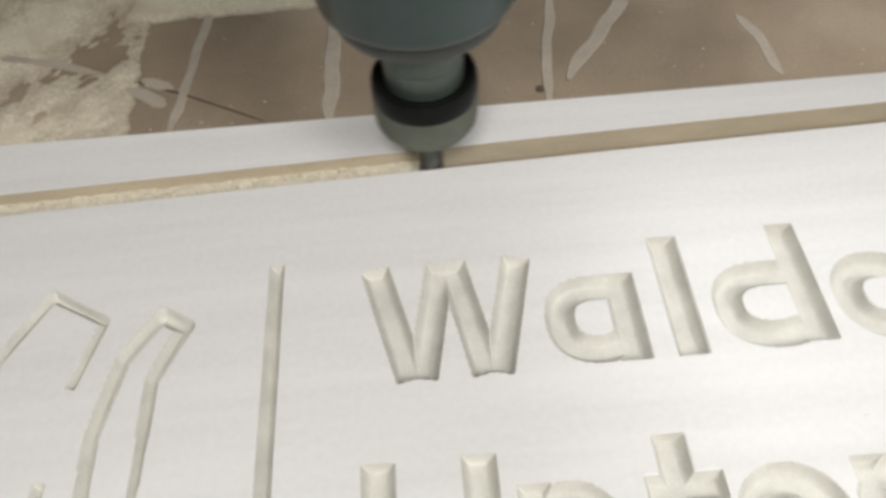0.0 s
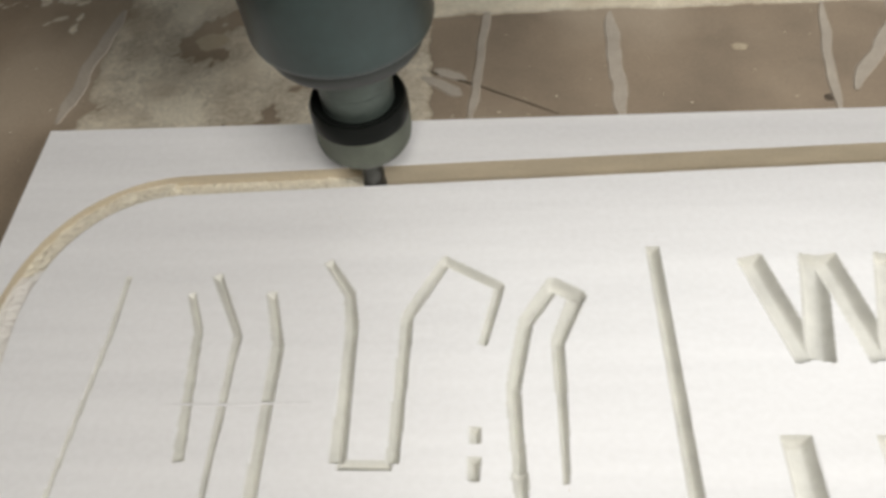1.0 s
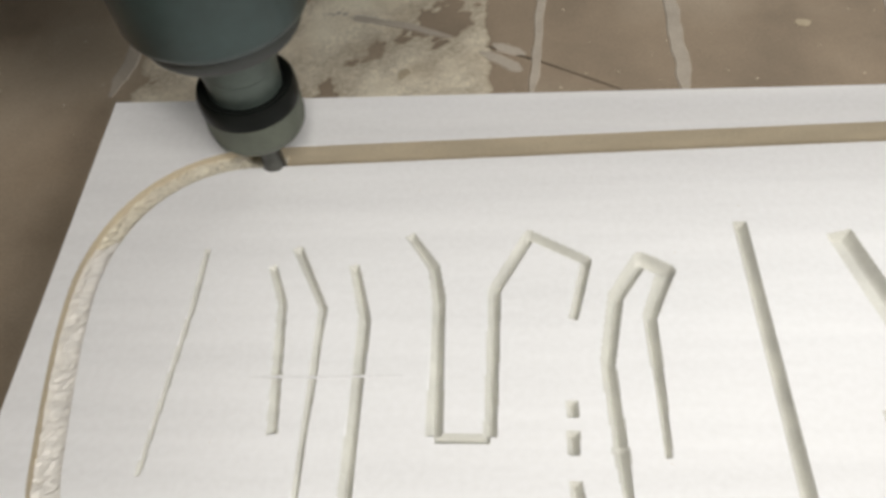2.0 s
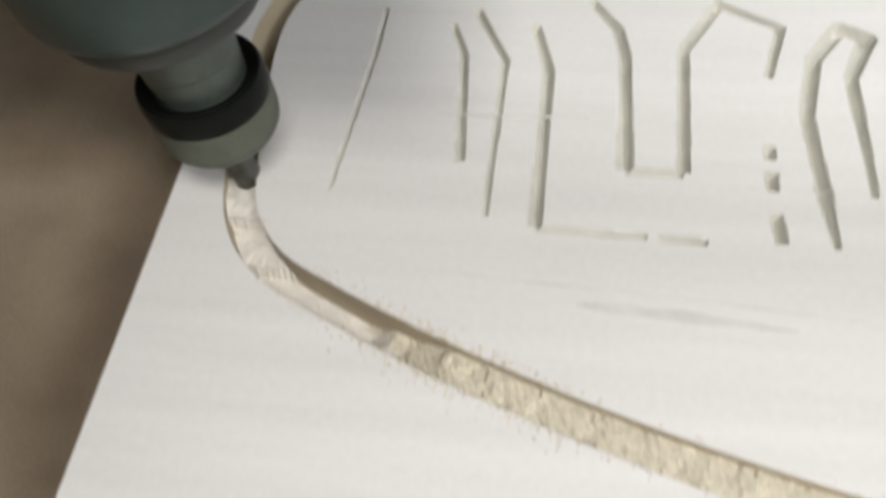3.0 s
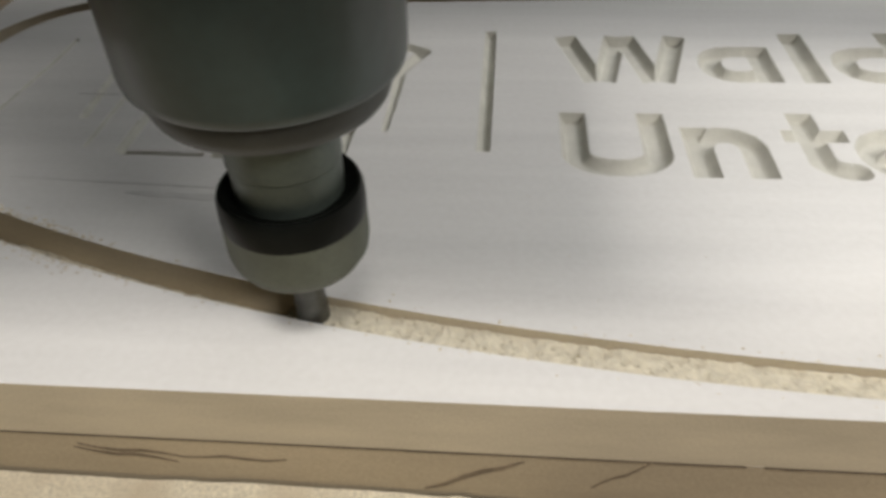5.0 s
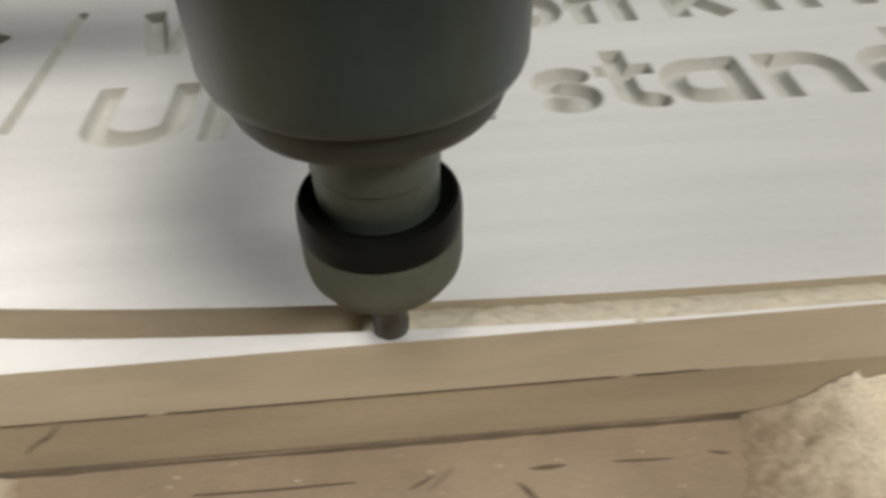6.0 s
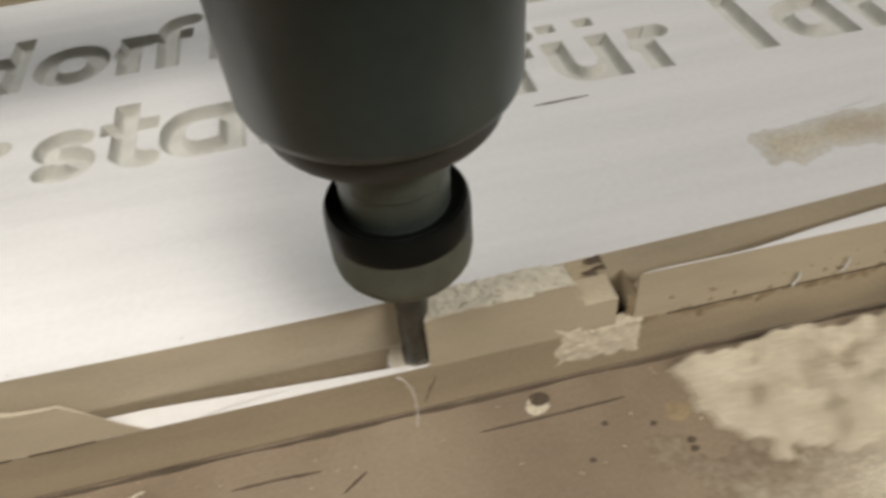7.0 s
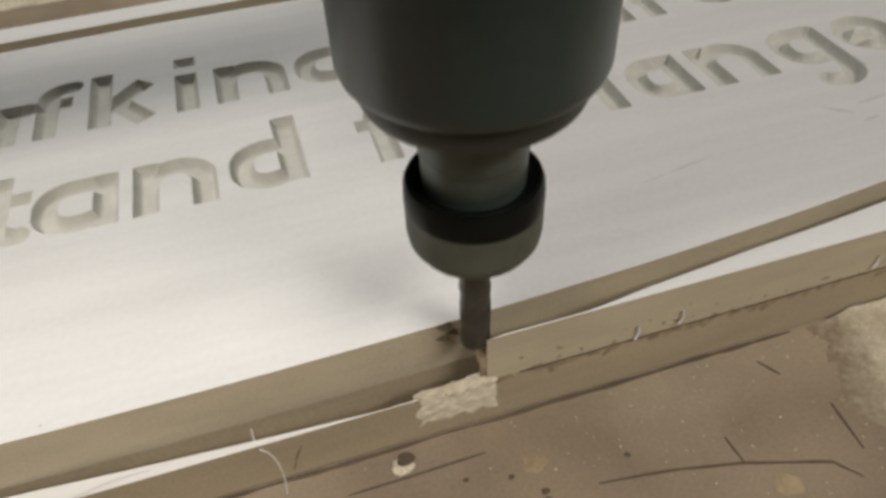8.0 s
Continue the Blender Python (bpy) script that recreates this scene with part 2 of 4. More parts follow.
def letter(ch, x0, x1, base):
    l, r = x0 + R, x1 - R
    cx, h = (l + r) / 2, XH - R
    low = base + R
    if ch == "W":
        for xa, xb in ((l, l + 0.22 * (r - l)), (cx - 0.0016, l + 0.29 * (r - l)), (cx + 0.0016, l + 0.71 * (r - l)), (r, l + 0.78 * (r - l))):
            stroke([(xa, base + CAP), (xb, base)], R * 0.96)
    elif ch == "U":
        stroke([(l, base + CAP)] + arc(cx, low + 0.008, cx - l, 0.008, 180, 360) + [(r, base + CAP)])
    elif ch in "adgo":
        cy, ry = base + XH / 2, XH / 2 - R
        if ch == "o":
            stroke(squarish(cx, cy, cx - l, ry, 0, 360, 2.2, 32), flat=(False, False))
        else:
            # the bowl runs flat into the stem at its top and meets it a little above its foot
            stroke([(r, base + XH - R)] + squarish(cx + 0.0010, cy, cx + 0.0010 - l, ry, 80, 280, 2.5, 22) + [(r - 0.0015, low + 0.0016)], R * 0.96, flat=(False, False))
        if ch == "a":
            stroke([(r, base + XH), (r, base)])
        if ch == "d":
            stroke([(r, base + ASC + 0.001), (r, base + 0.001)])
        if ch == "g":
            stroke([(r, base + XH - 0.002)] + arc(cx, base - 0.004, r - cx, 0.0075, 0, -140, 12))
    elif ch == "l":
        stroke([(cx, base + ASC), (cx, base)])
    elif ch == "i":
        stroke([(cx, base + XH), (cx, base)])
        stroke([(cx, base + ASC + 0.002), (cx, base + ASC - 0.0055)])
    elif ch == "r":
        stroke([(l, base + XH), (l, base)])
        stroke(arc(l + (r - l), base + 0.5 * XH, r - l + 0.002, 0.5 * XH - R, 170, 80, 9), flat=(False, True))
    elif ch == "n":
        stroke([(l, base + XH), (l, base)])
        stroke(arc(cx, base + 0.55 * XH, cx - l, 0.45 * XH - R, 180, 0) + [(r, base)], flat=(False, True))
    elif ch == "u" or ch == "\u00fc":
        stroke([(r, base + XH), (r, base)])
        stroke([(l, base + XH)] + arc(cx, base + 0.45 * XH, cx - l, 0.45 * XH - R, 180, 360), flat=(True, False))
        if ch != "u":
            for x in (l + 0.001, r - 0.001):
                stroke([(x, base + ASC + 0.001), (x, base + ASC - 0.005)], 0.0035)
    elif ch == "f":
        stroke([(l, base)] + arc(l + 0.008, base + ASC - R - 0.007, 0.008, 0.007, 180, 75, 10))
        stroke([(l - 0.008, base + XH - 0.004), (l + 0.009, base + XH - 0.004)], 0.0036)
    elif ch == "t":
        stroke([(l, base + 0.0375), (l, base + 0.009)] + arc(l + 0.008, base + R + 0.007, 0.008, 0.007, 180, 280, 10))
        stroke([(l - 0.008, base + XH - 0.004), (l + 0.011, base + XH - 0.004)], 0.0036)
    elif ch == "k":
        stroke([(l, base + ASC), (l, base)])
        stroke([(l, base + 0.010), (r, base + XH)], flat=(False, True))
        stroke([(l + 0.35 * (r - l), base + 0.016), (r, base)], flat=(False, True))
    elif ch == "e":
        cy, ry = base + XH / 2, XH / 2 - R
        stroke(arc(cx, cy, cx - l, ry, 0, 310, 24), flat=(False, True))
        stroke([(l, cy - 0.001), (r, cy - 0.001)], 0.0032, flat=(False, False))
    elif ch == "s":
        cy = base + XH / 2
        q = XH / 4 - R / 2
        stroke(arc(cx, cy + q, cx - l, q, 25, 270, 14) + arc(cx, cy - q, cx - l, q, 90, -155, 14))


ROW1, ROW2 = -0.0365, -0.0950
for ch, a, b in (("W", 0.0, 0.0505), ("a", 0.0515, 0.0787), ("l", 0.0855, 0.0942), ("d", 0.0990, 0.1300), ("o", 0.1330, 0.1610), ("r", 0.1640, 0.1790),
                 ("f", 0.1785, 0.1915), ("k", 0.1985, 0.2245), ("i", 0.2315, 0.2402), ("n", 0.2470, 0.2755), ("d", 0.2790, 0.3070), ("e", 0.3120, 0.3395),
                 ("r", 0.3450, 0.3605), ("g", 0.3640, 0.3925), ("a", 0.3980, 0.4255), ("r", 0.4320, 0.4475), ("t", 0.4565, 0.4675), ("e", 0.4715, 0.4990), ("n", 0.5045, 0.5305)):
    letter(ch, a, b, ROW1)
for ch, a, b in (("U", -0.0005, 0.0333), ("n", 0.0374, 0.0625), ("t", 0.0725, 0.0850), ("e", 0.0880, 0.1160), ("r", 0.1190, 0.1340), ("s", 0.1415, 0.1625),
                 ("t", 0.1665, 0.1790), ("a", 0.1822, 0.2105), ("n", 0.2150, 0.2430), ("d", 0.2472, 0.2732), ("f", 0.2980, 0.3080), ("\u00fc", 0.3155, 0.3405),
                 ("r", 0.3465, 0.3620), ("l", 0.3843, 0.3930), ("a", 0.3990, 0.4235), ("n", 0.4288, 0.4560), ("g", 0.4620, 0.4875), ("e", 0.4915, 0.5175)):
    letter(ch, a, b, ROW2)

# the emblem's lines and the upright rule
V = 0.0021
stroke([(-0.0248, 0.0045), (-0.0248, -0.083)], 0.0025)
stroke([(-0.194, -0.004), (-0.1938, -0.022), (-0.1972, -0.078)], 0.0012, 0.0008)
stroke([(-0.1715, -0.011), (-0.1663, -0.0245), (-0.1628, -0.066)], 0.0014, 0.0018)
stroke([(-0.1645, -0.004), (-0.1535, -0.0265), (-0.1542, -0.084)], 0.0018, 0.0010)
stroke([(-0.1455, -0.011), (-0.1405, -0.030), (-0.1410, -0.0865)], 0.0018, 0.0022)
stroke([(-0.1410, -0.0868), (-0.1130, -0.0875)], 0.0011)
stroke([(-0.1105, -0.0878), (-0.0985, -0.0880)], 0.0013)
stroke([(-0.1285, 0.0005), (-0.1205, -0.0120), (-0.1185, -0.024), (-0.1185, -0.0665)], 0.0018, 0.0026)
stroke([(-0.1185, -0.0668), (-0.1035, -0.0672)], 0.0016)
stroke([(-0.1035, -0.0665), (-0.1018, -0.0205), (-0.0905, 0.0)], V, 0.0022, flat=(True, False))
stroke([(-0.0905, 0.0), (-0.0735, -0.0100), (-0.0790, -0.0305)], 0.0020, 0.0016, flat=(False, True))
stroke([(-0.0812, -0.0562), (-0.0812, -0.0610)], 0.0018)
stroke([(-0.0815, -0.0648), (-0.0817, -0.0711)], 0.0020)
stroke([(-0.0817, -0.0780), (-0.0813, -0.0875)], 0.0020)
stroke([(-0.0685, -0.0880), (-0.0695, -0.0700)], 0.0010, 0.0026, flat=(True, False))
stroke([(-0.0695, -0.0680), (-0.0705, -0.0450), (-0.0660, -0.0230), (-0.0570, -0.0095), (-0.0500, -0.0140)], 0.0022, 0.0032, flat=(False, False))
stroke([(-0.0500, -0.0140), (-0.0570, -0.0300), (-0.0570, -0.0500), (-0.0575, -0.0720)], 0.0030, 0.0012, flat=(False, True))


def carve_depth(gx, gy):
    """Depth of the carving on a grid: the walls slope inwards from each stroke's rim."""
    x, y = np.meshgrid(gx, gy, indexing="ij")
    deep = np.zeros_like(x)
    step = gx[1] - gx[0]
    for ax, ay, ra, bx, by, rb, fa, fb in STROKES:
        m = max(ra, rb) + 2 * step
        i0, i1 = np.searchsorted(gx, (min(ax, bx) - m, max(ax, bx) + m))
        j0, j1 = np.searchsorted(gy, (min(ay, by) - m, max(ay, by) + m))
        px, py = x[i0:i1, j0:j1] - ax, y[i0:i1, j0:j1] - ay
        dx, dy = bx - ax, by - ay
        length = math.hypot(dx, dy) or 1e-9
        along = (px * dx + py * dy) / length
        s = np.clip(along / length, 0, 1)
        d = ra + (rb - ra) * s - np.hypot(px - dx * s, py - dy * s)
        if fa:
            d = np.minimum(d, 1.8 * along)
        if fb:
            d = np.minimum(d, 1.8 * (length - along))
        deep[i0:i1, j0:j1] = np.maximum(deep[i0:i1, j0:j1], d)
    return -0.0036 * np.sin(np.pi / 2 * np.minimum(np.maximum(deep, 0) / 0.0026, 1))


def build_sign():
    step, blk = 0.0005, 10
    ax, bx, ay, by = -0.200, 0.560, -0.1150, 0.0100
    nook = (-0.040, -0.095)      # left of this and below it the margin takes over
    nx, ny = int(round((bx - ax) / step / blk)) * blk, int(round((by - ay) / step / blk)) * blk
    gx, gy = ax + step * np.arange(nx + 1), ay + step * np.arange(ny + 1)
    z = carve_depth(gx, gy)
    index = np.arange((nx + 1) * (ny + 1)).reshape(nx + 1, ny + 1)
    verts = np.stack([np.repeat(gx, ny + 1), np.tile(gy, nx + 1), z.ravel()], 1)
    faces, mats = [], []
    for i in range(0, nx, blk):
        for j in range(0, ny, blk):
            if gx[i] < nook[0] - 0.001 and gy[j] < nook[1] - 0.001:
                continue
            if not z[i:i + blk + 1, j:j + blk + 1].any():
                faces.append((index[i, j], index[i + blk, j], index[i + blk, j + blk], index[i, j + blk]))
                mats.append(0)
                continue
            for a in range(i, i + blk):
                for b in range(j, j + blk):
                    faces.append((index[a, b], index[a + 1, b], index[a + 1, b + 1], index[a, b + 1]))
                    mats.append(2 if z[a:a + 2, b:b + 2].min() < -0.0003 else 0)
    used = np.unique(np.array(faces))
    remap = np.zeros(len(verts), int)
    remap[used] = np.arange(len(used))
    me = bpy.data.meshes.new("carving")
    me.from_pydata(verts[used].tolist(), [], remap[np.array(faces)].tolist())
    me.polygons.foreach_set("material_index", mats)
    for m in (WHITE, CORE, CARVED):
        me.materials.append(m)
    sign = tagged(new("sign_board"), "white sign board with carved lettering and line emblem", "sign")
    face = new("carved_panel", me)
    face.parent = sign
    face["label"] = "carved lettering and emblem in white face"
    # the plain margin round the carved panel, and the milled rim
    bm = bmesh.new()
    ring = [bm.verts.new((x, y, 0)) for x, y in LOOP]
    low = [bm.verts.new((x, y, -PLATE)) for x, y in LOOP]
    n = len(ring)
    for i in range(n):
        bm.faces.new((low[i], low[(i + 1) % n], ring[(i + 1) % n], ring[i])).material_index = 1
    bm.faces.new(low[::-1]).material_index = 1
    ex, ey = gx[-1], gy[-1]
    corners = [bm.verts.new((x, y, 0)) for x, y in ((ax, ey), (ax, nook[1]), nook, (nook[0], ay), (ex, ay), (ex, ey))]
    near = [min(range(n), key=lambda i: (LOOP[i][0] - c.co.x) ** 2 + (LOOP[i][1] - c.co.y) ** 2) for c in corners]
    near[2] = near[3]
    m = len(corners)
    for k in range(m):
        a, b = near[k], near[(k + 1) % m]
        run, i = [], a
        while True:
            run.append(ring[i])
            if i == b:
                break
            i = (i + 1) % n
        f = bm.faces.new(run + [corners[(k + 1) % m], corners[k]])
        bmesh.ops.triangulate(bm, faces=[f])
    part("rim", bm, [WHITE, CORE], sign)
    for pts, w, mat in ((((-0.172, -0.0490), (-0.150, -0.0492), (-0.128, -0.0486)), 0.0009, SCUFF), (((-0.170, -0.1012), (-0.120, -0.1040), (-0.066, -0.1070)), 0.0007, SCUFF),
                        (((-0.130, -0.1080), (-0.105, -0.1095), (-0.080, -0.1105)), 0.0026, SCUFF), (((0.303, -0.1026), (0.3214, -0.1023)), 0.0009, SCRATCH_SHADE), (((0.375, -0.136), (0.405, -0.131)), 0.0012, SCUFF),
                        (((0.455, -0.120), (0.463, -0.127)), 0.0016, SCUFF), (((0.468, -0.122), (0.482, -0.121)), 0.0020, SCUFF), (((0.462, -0.132), (0.470, -0.131)), 0.0014, SCUFF)):
        part("scuff", ribbon(bmesh.new(), pts, w, 0.00015, 0.8, rim=0.0003), mat, sign)


def ring_plate(bm, edge, rect, z0, z1, side, top):
    """A plate between an inner loop and an outer rectangle; nothing stands where the loop leaves the rectangle."""
    x0, x1, y0, y1 = rect
    cx, cy = (x0 + x1) / 2, (y0 + y1) / 2
    corner = [(x0, y1), (x0, y0), (x1, y0), (x1, y1)]

    def outward(p):
        dx, dy = p[0] - cx, p[1] - cy
        k = min(((x1 if dx > 0 else x0) - cx) / dx if dx else 9e9, ((y1 if dy > 0 else y0) - cy) / dy if dy else 9e9)
        return (cx + dx * k, cy + dy * k)

    def where(q):
        return 0 if abs(q[1] - y1) < 1e-6 else 1 if abs(q[0] - x0) < 1e-6 else 2 if abs(q[1] - y0) < 1e-6 else 3

    inner = [(p[0], max(p[1], y0)) for p in edge]
    outer = [outward(p) for p in edge]
    sides = [where(q) for q in outer]

    def lean(q):
        """The left end is sawn a little out of square."""
        return (q[0] + SKEW * (y1 - q[1]) / (y1 - y0), q[1]) if abs(q[0] - x0) < 1e-6 else q

    outer = [lean(q) for q in outer]
    corner = [lean(q) for q in corner]
    n = len(inner)
    for i in range(n):
        j = (i + 1) % n
        if inner[i][1] <= y0 + 1e-6 and inner[j][1] <= y0 + 1e-6:
            continue
        rim = [outer[i]]
        if sides[i] != sides[j]:
            rim.append(corner[sides[i]])
        rim.append(outer[j])
        ring = [inner[i]] + rim + [inner[j]]
        ring = [p for k, p in enumerate(ring) if k == 0 or math.dist(p, ring[k - 1]) > 1e-7]
        for z, idx in ((z1, top), (z0, side)):
            if len(ring) > 2:
                bm.faces.new([bm.verts.new((*p, z)) for p in ring]).material_index = idx
        for a, b in [(inner[j], inner[i])] + list(zip(rim, rim[1:])):
            bm.faces.new([bm.verts.new(v) for v in ((*a, z0), (*b, z0), (*b, z1), (*a, z1))]).material_index = side
    bmesh.ops.remove_doubles(bm, verts=bm.verts, dist=1e-6)
    return bm


def crumble(bm, x0, x1, z0, z1, y, deep, ragged=False):
    """A torn, crumbly skin on an upright front, with uneven borders; it dips into the board at its rim."""
    step = 0.0006
    nx, nz = int((x1 - x0) / step), int((z1 - z0) / step)
    rows = []
    for i in range(nx + 1):
        row = []
        for j in range(nz + 1):
            x, z = x0 + (x1 - x0) * i / nx, z0 + (z1 - z0) * j / nz
            p = Vector((x, z, 2.0))
            rim = min(x - x0, x1 - x, z - z0, z1 - z) / (0.006 if ragged else 0.0025)
            s = min(1, max(-1, rim * 1.4 + 0.9 * noise.fractal(p * (90 if ragged else 160), 0.8, 2.0, 4) + (0.25 if ragged else -0.2)))
            row.append(bm.verts.new((x, y + 0.0004 - s * deep * (0.8 + 0.3 * noise.fractal(p * 300, 0.7, 2.0, 3)), z)))
        rows.append(row)
    for a, b in zip(rows, rows[1:]):
        for j in range(nz):
            bm.faces.new((a[j], b[j], b[j + 1], a[j + 1]))
    return bm


def build_waste_frame():
    waste = tagged(new("offcut_board"), "white faced fibreboard offcut surrounding the milled sign", "offcut board")
    bm = ring_plate(bmesh.new(), OUTER, (X0, X1, Y0, Y1), -PLATE, 0, 1, 0)
    for v in bm.verts:
        x, y, z = v.co
        if 0.14 < x < MID and y < Y0 + 0.0025 and z > -0.001:
            u = min(1, max(0, (x - 0.1660) / 0.0125))
            v.co.z = -0.0180 * u ** 0.75 - 0.0022 * min(1, max(0, (x - 0.148) / 0.006)) * (1 - u)
    for f in bm.faces:
        c = f.calc_center_median()
        if 0.14 < c.x < 0.2 and c.y < Y0 + 0.003 and c.z < -0.0008:
            f.material_index = 1
    part("plate", bm, [WHITE, CORE], waste)
    part("torn_edge", crumble(bmesh.new(), 0.304, 0.520, -0.0232, -0.0080, Y0, 0.00042, True), TORN, waste, "torn ragged lower edge of the plate")
    for bx, bz, w in ((0.2968, -0.0012, 0.0016), (0.2962, -0.0058, 0.0014), (0.2990, -0.0046, 0.0011)):
        bm = bmesh.new()
        tri = [bm.verts.new((bx + dx * w, y_bottom(bx) - dy * w - 0.0002, bz + dz * w)) for dx, dy, dz in ((-1.5, 0, 0.2), (1.2, -0.2, 0.9), (0.9, -0.2, -0.7), (-0.2, 0.9, 0.1), (1.6, 1.0, 0.0))]
        for q in ((0, 1, 3), (0, 3, 2), (1, 4, 3), (3, 4, 2), (1, 2, 4)):
            bm.faces.new([tri[i] for i in q])
        part("burr", bm, SCRATCH_SHADE, waste, "dark scorched burr")
    bm = lathe(bmesh.new(), [(0, 0.0003), (0.0014, 0.0003), (0.0024, 0.0006), (0.0028, 0.0001), (0.0028, -0.002)], 24)
    part("screw_hole", bm, SCRATCH_SHADE, waste, "dark rimmed screw hole").location = (-0.2262, -0.1740, 0)
    bm = lathe(bmesh.new(), [(0, 0.0003), (0.0006, 0.0002), (0.0007, -0.001)], 12)
    part("pin_hole", bm, SCRATCH_SHADE, waste).location = (-0.2290, -0.1690, 0)


LIP = 0.0060             # the slot is narrower where it runs into the backing board
FRONT = -0.1799          # front of the backing board
DEEP = -0.0340           # floor of the slot


def lip_edge():
    """The deeper slot's outer edge; along the front it swings from the sign's rim out to the board's face."""
    edge = offset_path(LOOP, LIP)
    for p in edge:
        if p[1] < -0.1 and 0.08 < p[0] < 0.30:
            p[1] = y_bottom(p[0]) - float(np.interp(p[0], (0.08, 0.165, 0.18, 0.24, 0.275, 0.30), (LIP, 0.0030, 0.0028, 0.0064, 0.0085, 0.0086)))
    return edge


def build_backing():
    back = tagged(new("backing_board"), "brown fibreboard backing with a scratched edge under the plate", "board")
    top = -PLATE - 0.0003
    bm = ring_plate(bmesh.new(), lip_edge(), (X0 + 0.0006, X1 - 0.0006, FRONT, Y1 - 0.0006), DEEP, top, 0, 1)
    part("lip", bm, [BACKING, WHITE], back)
    bm = bmesh.new()
    prism(bm, [tuple(p) for p in LOOP], DEEP, top)
    part("core", bm, BACKING, back)
    bm = bmesh.new()
    prism(bm, [(X0 + 0.0006 + SKEW, FRONT), (X1 - 0.0006, FRONT), (X1 - 0.0006, Y1 - 0.0006), (X0 + 0.0006, Y1 - 0.0006)], BED + 0.0011, DEEP)
    prism(bm, [(X0 + 0.005 + SKEW, FRONT + 0.004), (X1 - 0.005, FRONT + 0.004), (X1 - 0.005, Y1 - 0.005), (X0 + 0.005, Y1 - 0.005)], BED, BED + 0.0012)
    part("base", bm, BACKING, back)
    part("torn_patch", crumble(bmesh.new(), 0.2845, 0.3095, -0.0322, -0.0150, FRONT, 0.0008, True), TORNPALE, back, "pale crumbled break in the edge")
    # dark boxes stand in for the shade in the gap below the plate
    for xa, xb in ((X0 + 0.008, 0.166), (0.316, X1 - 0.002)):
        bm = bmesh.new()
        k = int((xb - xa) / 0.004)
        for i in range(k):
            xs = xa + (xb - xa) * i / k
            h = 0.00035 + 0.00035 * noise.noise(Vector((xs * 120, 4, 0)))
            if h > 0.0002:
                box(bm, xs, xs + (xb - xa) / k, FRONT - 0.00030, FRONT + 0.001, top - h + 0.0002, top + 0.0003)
        part("seam", bm, SCRATCH_SHADE, back, "dark seam under the plate, gap shade put into its colour")
    # gouges in the front edge
    for ax, az, bx, bz, w in ((-0.199, -0.0200, -0.189, -0.0310, 0.0010), (-0.1745, -0.0205, -0.1517, -0.0345, 0.0009), (-0.1204, -0.0240, -0.0953, -0.0272, 0.0007),
                              (-0.1190, -0.0226, -0.0930, -0.0250, 0.0006), (-0.0930, -0.0250, -0.0680, -0.0250, 0.0005), (-0.0352, -0.0338, -0.0118, -0.0203, 0.0010),
                              (0.0164, -0.0195, 0.0043, -0.0295, 0.0005), (-0.2200, -0.0240, -0.2120, -0.0330, 0.0009), (0.2480, -0.0340, 0.2520, -0.0230, 0.0004)):
        bm = bmesh.new()
        k = 5
        pts = []
        for i in range(k + 1):
            u = i / k
            pts.append((ax + (bx - ax) * u, az + (bz - az) * u + 0.0006 * math.sin(9 * u + ax * 90), 1.5 * w * (0.25 + math.sin(math.pi * min(1, u * 0.9 + 0.05)))))
        up = [bm.verts.new((x, FRONT - 0.0002, z + h / 2)) for x, z, h in pts]
        dn = [bm.verts.new((x, FRONT - 0.0002, z - h / 2)) for x, z, h in pts]
        ub = [bm.verts.new((x, FRONT + 0.0006, z + h / 2)) for x, z, h in pts]
        db = [bm.verts.new((x, FRONT + 0.0006, z - h / 2)) for x, z, h in pts]
        for i in range(k):
            for q in ((dn[i], dn[i + 1], up[i + 1], up[i]), (up[i], up[i + 1], ub[i + 1], ub[i]), (db[i], db[i + 1], dn[i + 1], dn[i])):
                bm.faces.new(q)
        part("gouge", bm, GOUGE, back)


def build_bed():
    bed = tagged(new("machine_bed"), "worn brown fibreboard machine bed with sawdust and old cuts", "machine bed", kind="structure")
    bm = bmesh.new()
    box(bm, -0.75, 1.25, -0.75, 0.85, BED - 0.03, BED, 0.002)
    part("bed_panel", bm, BEDMAT, bed)
    for x in (-0.7, 1.2):
        for y in (-0.7, 0.8):
            bm = bmesh.new()
            box(bm, x - 0.04, x + 0.04, y - 0.04, y + 0.04, -0.95, BED - 0.0305, 0.004)
            part("leg", bm, STEEL, bed)


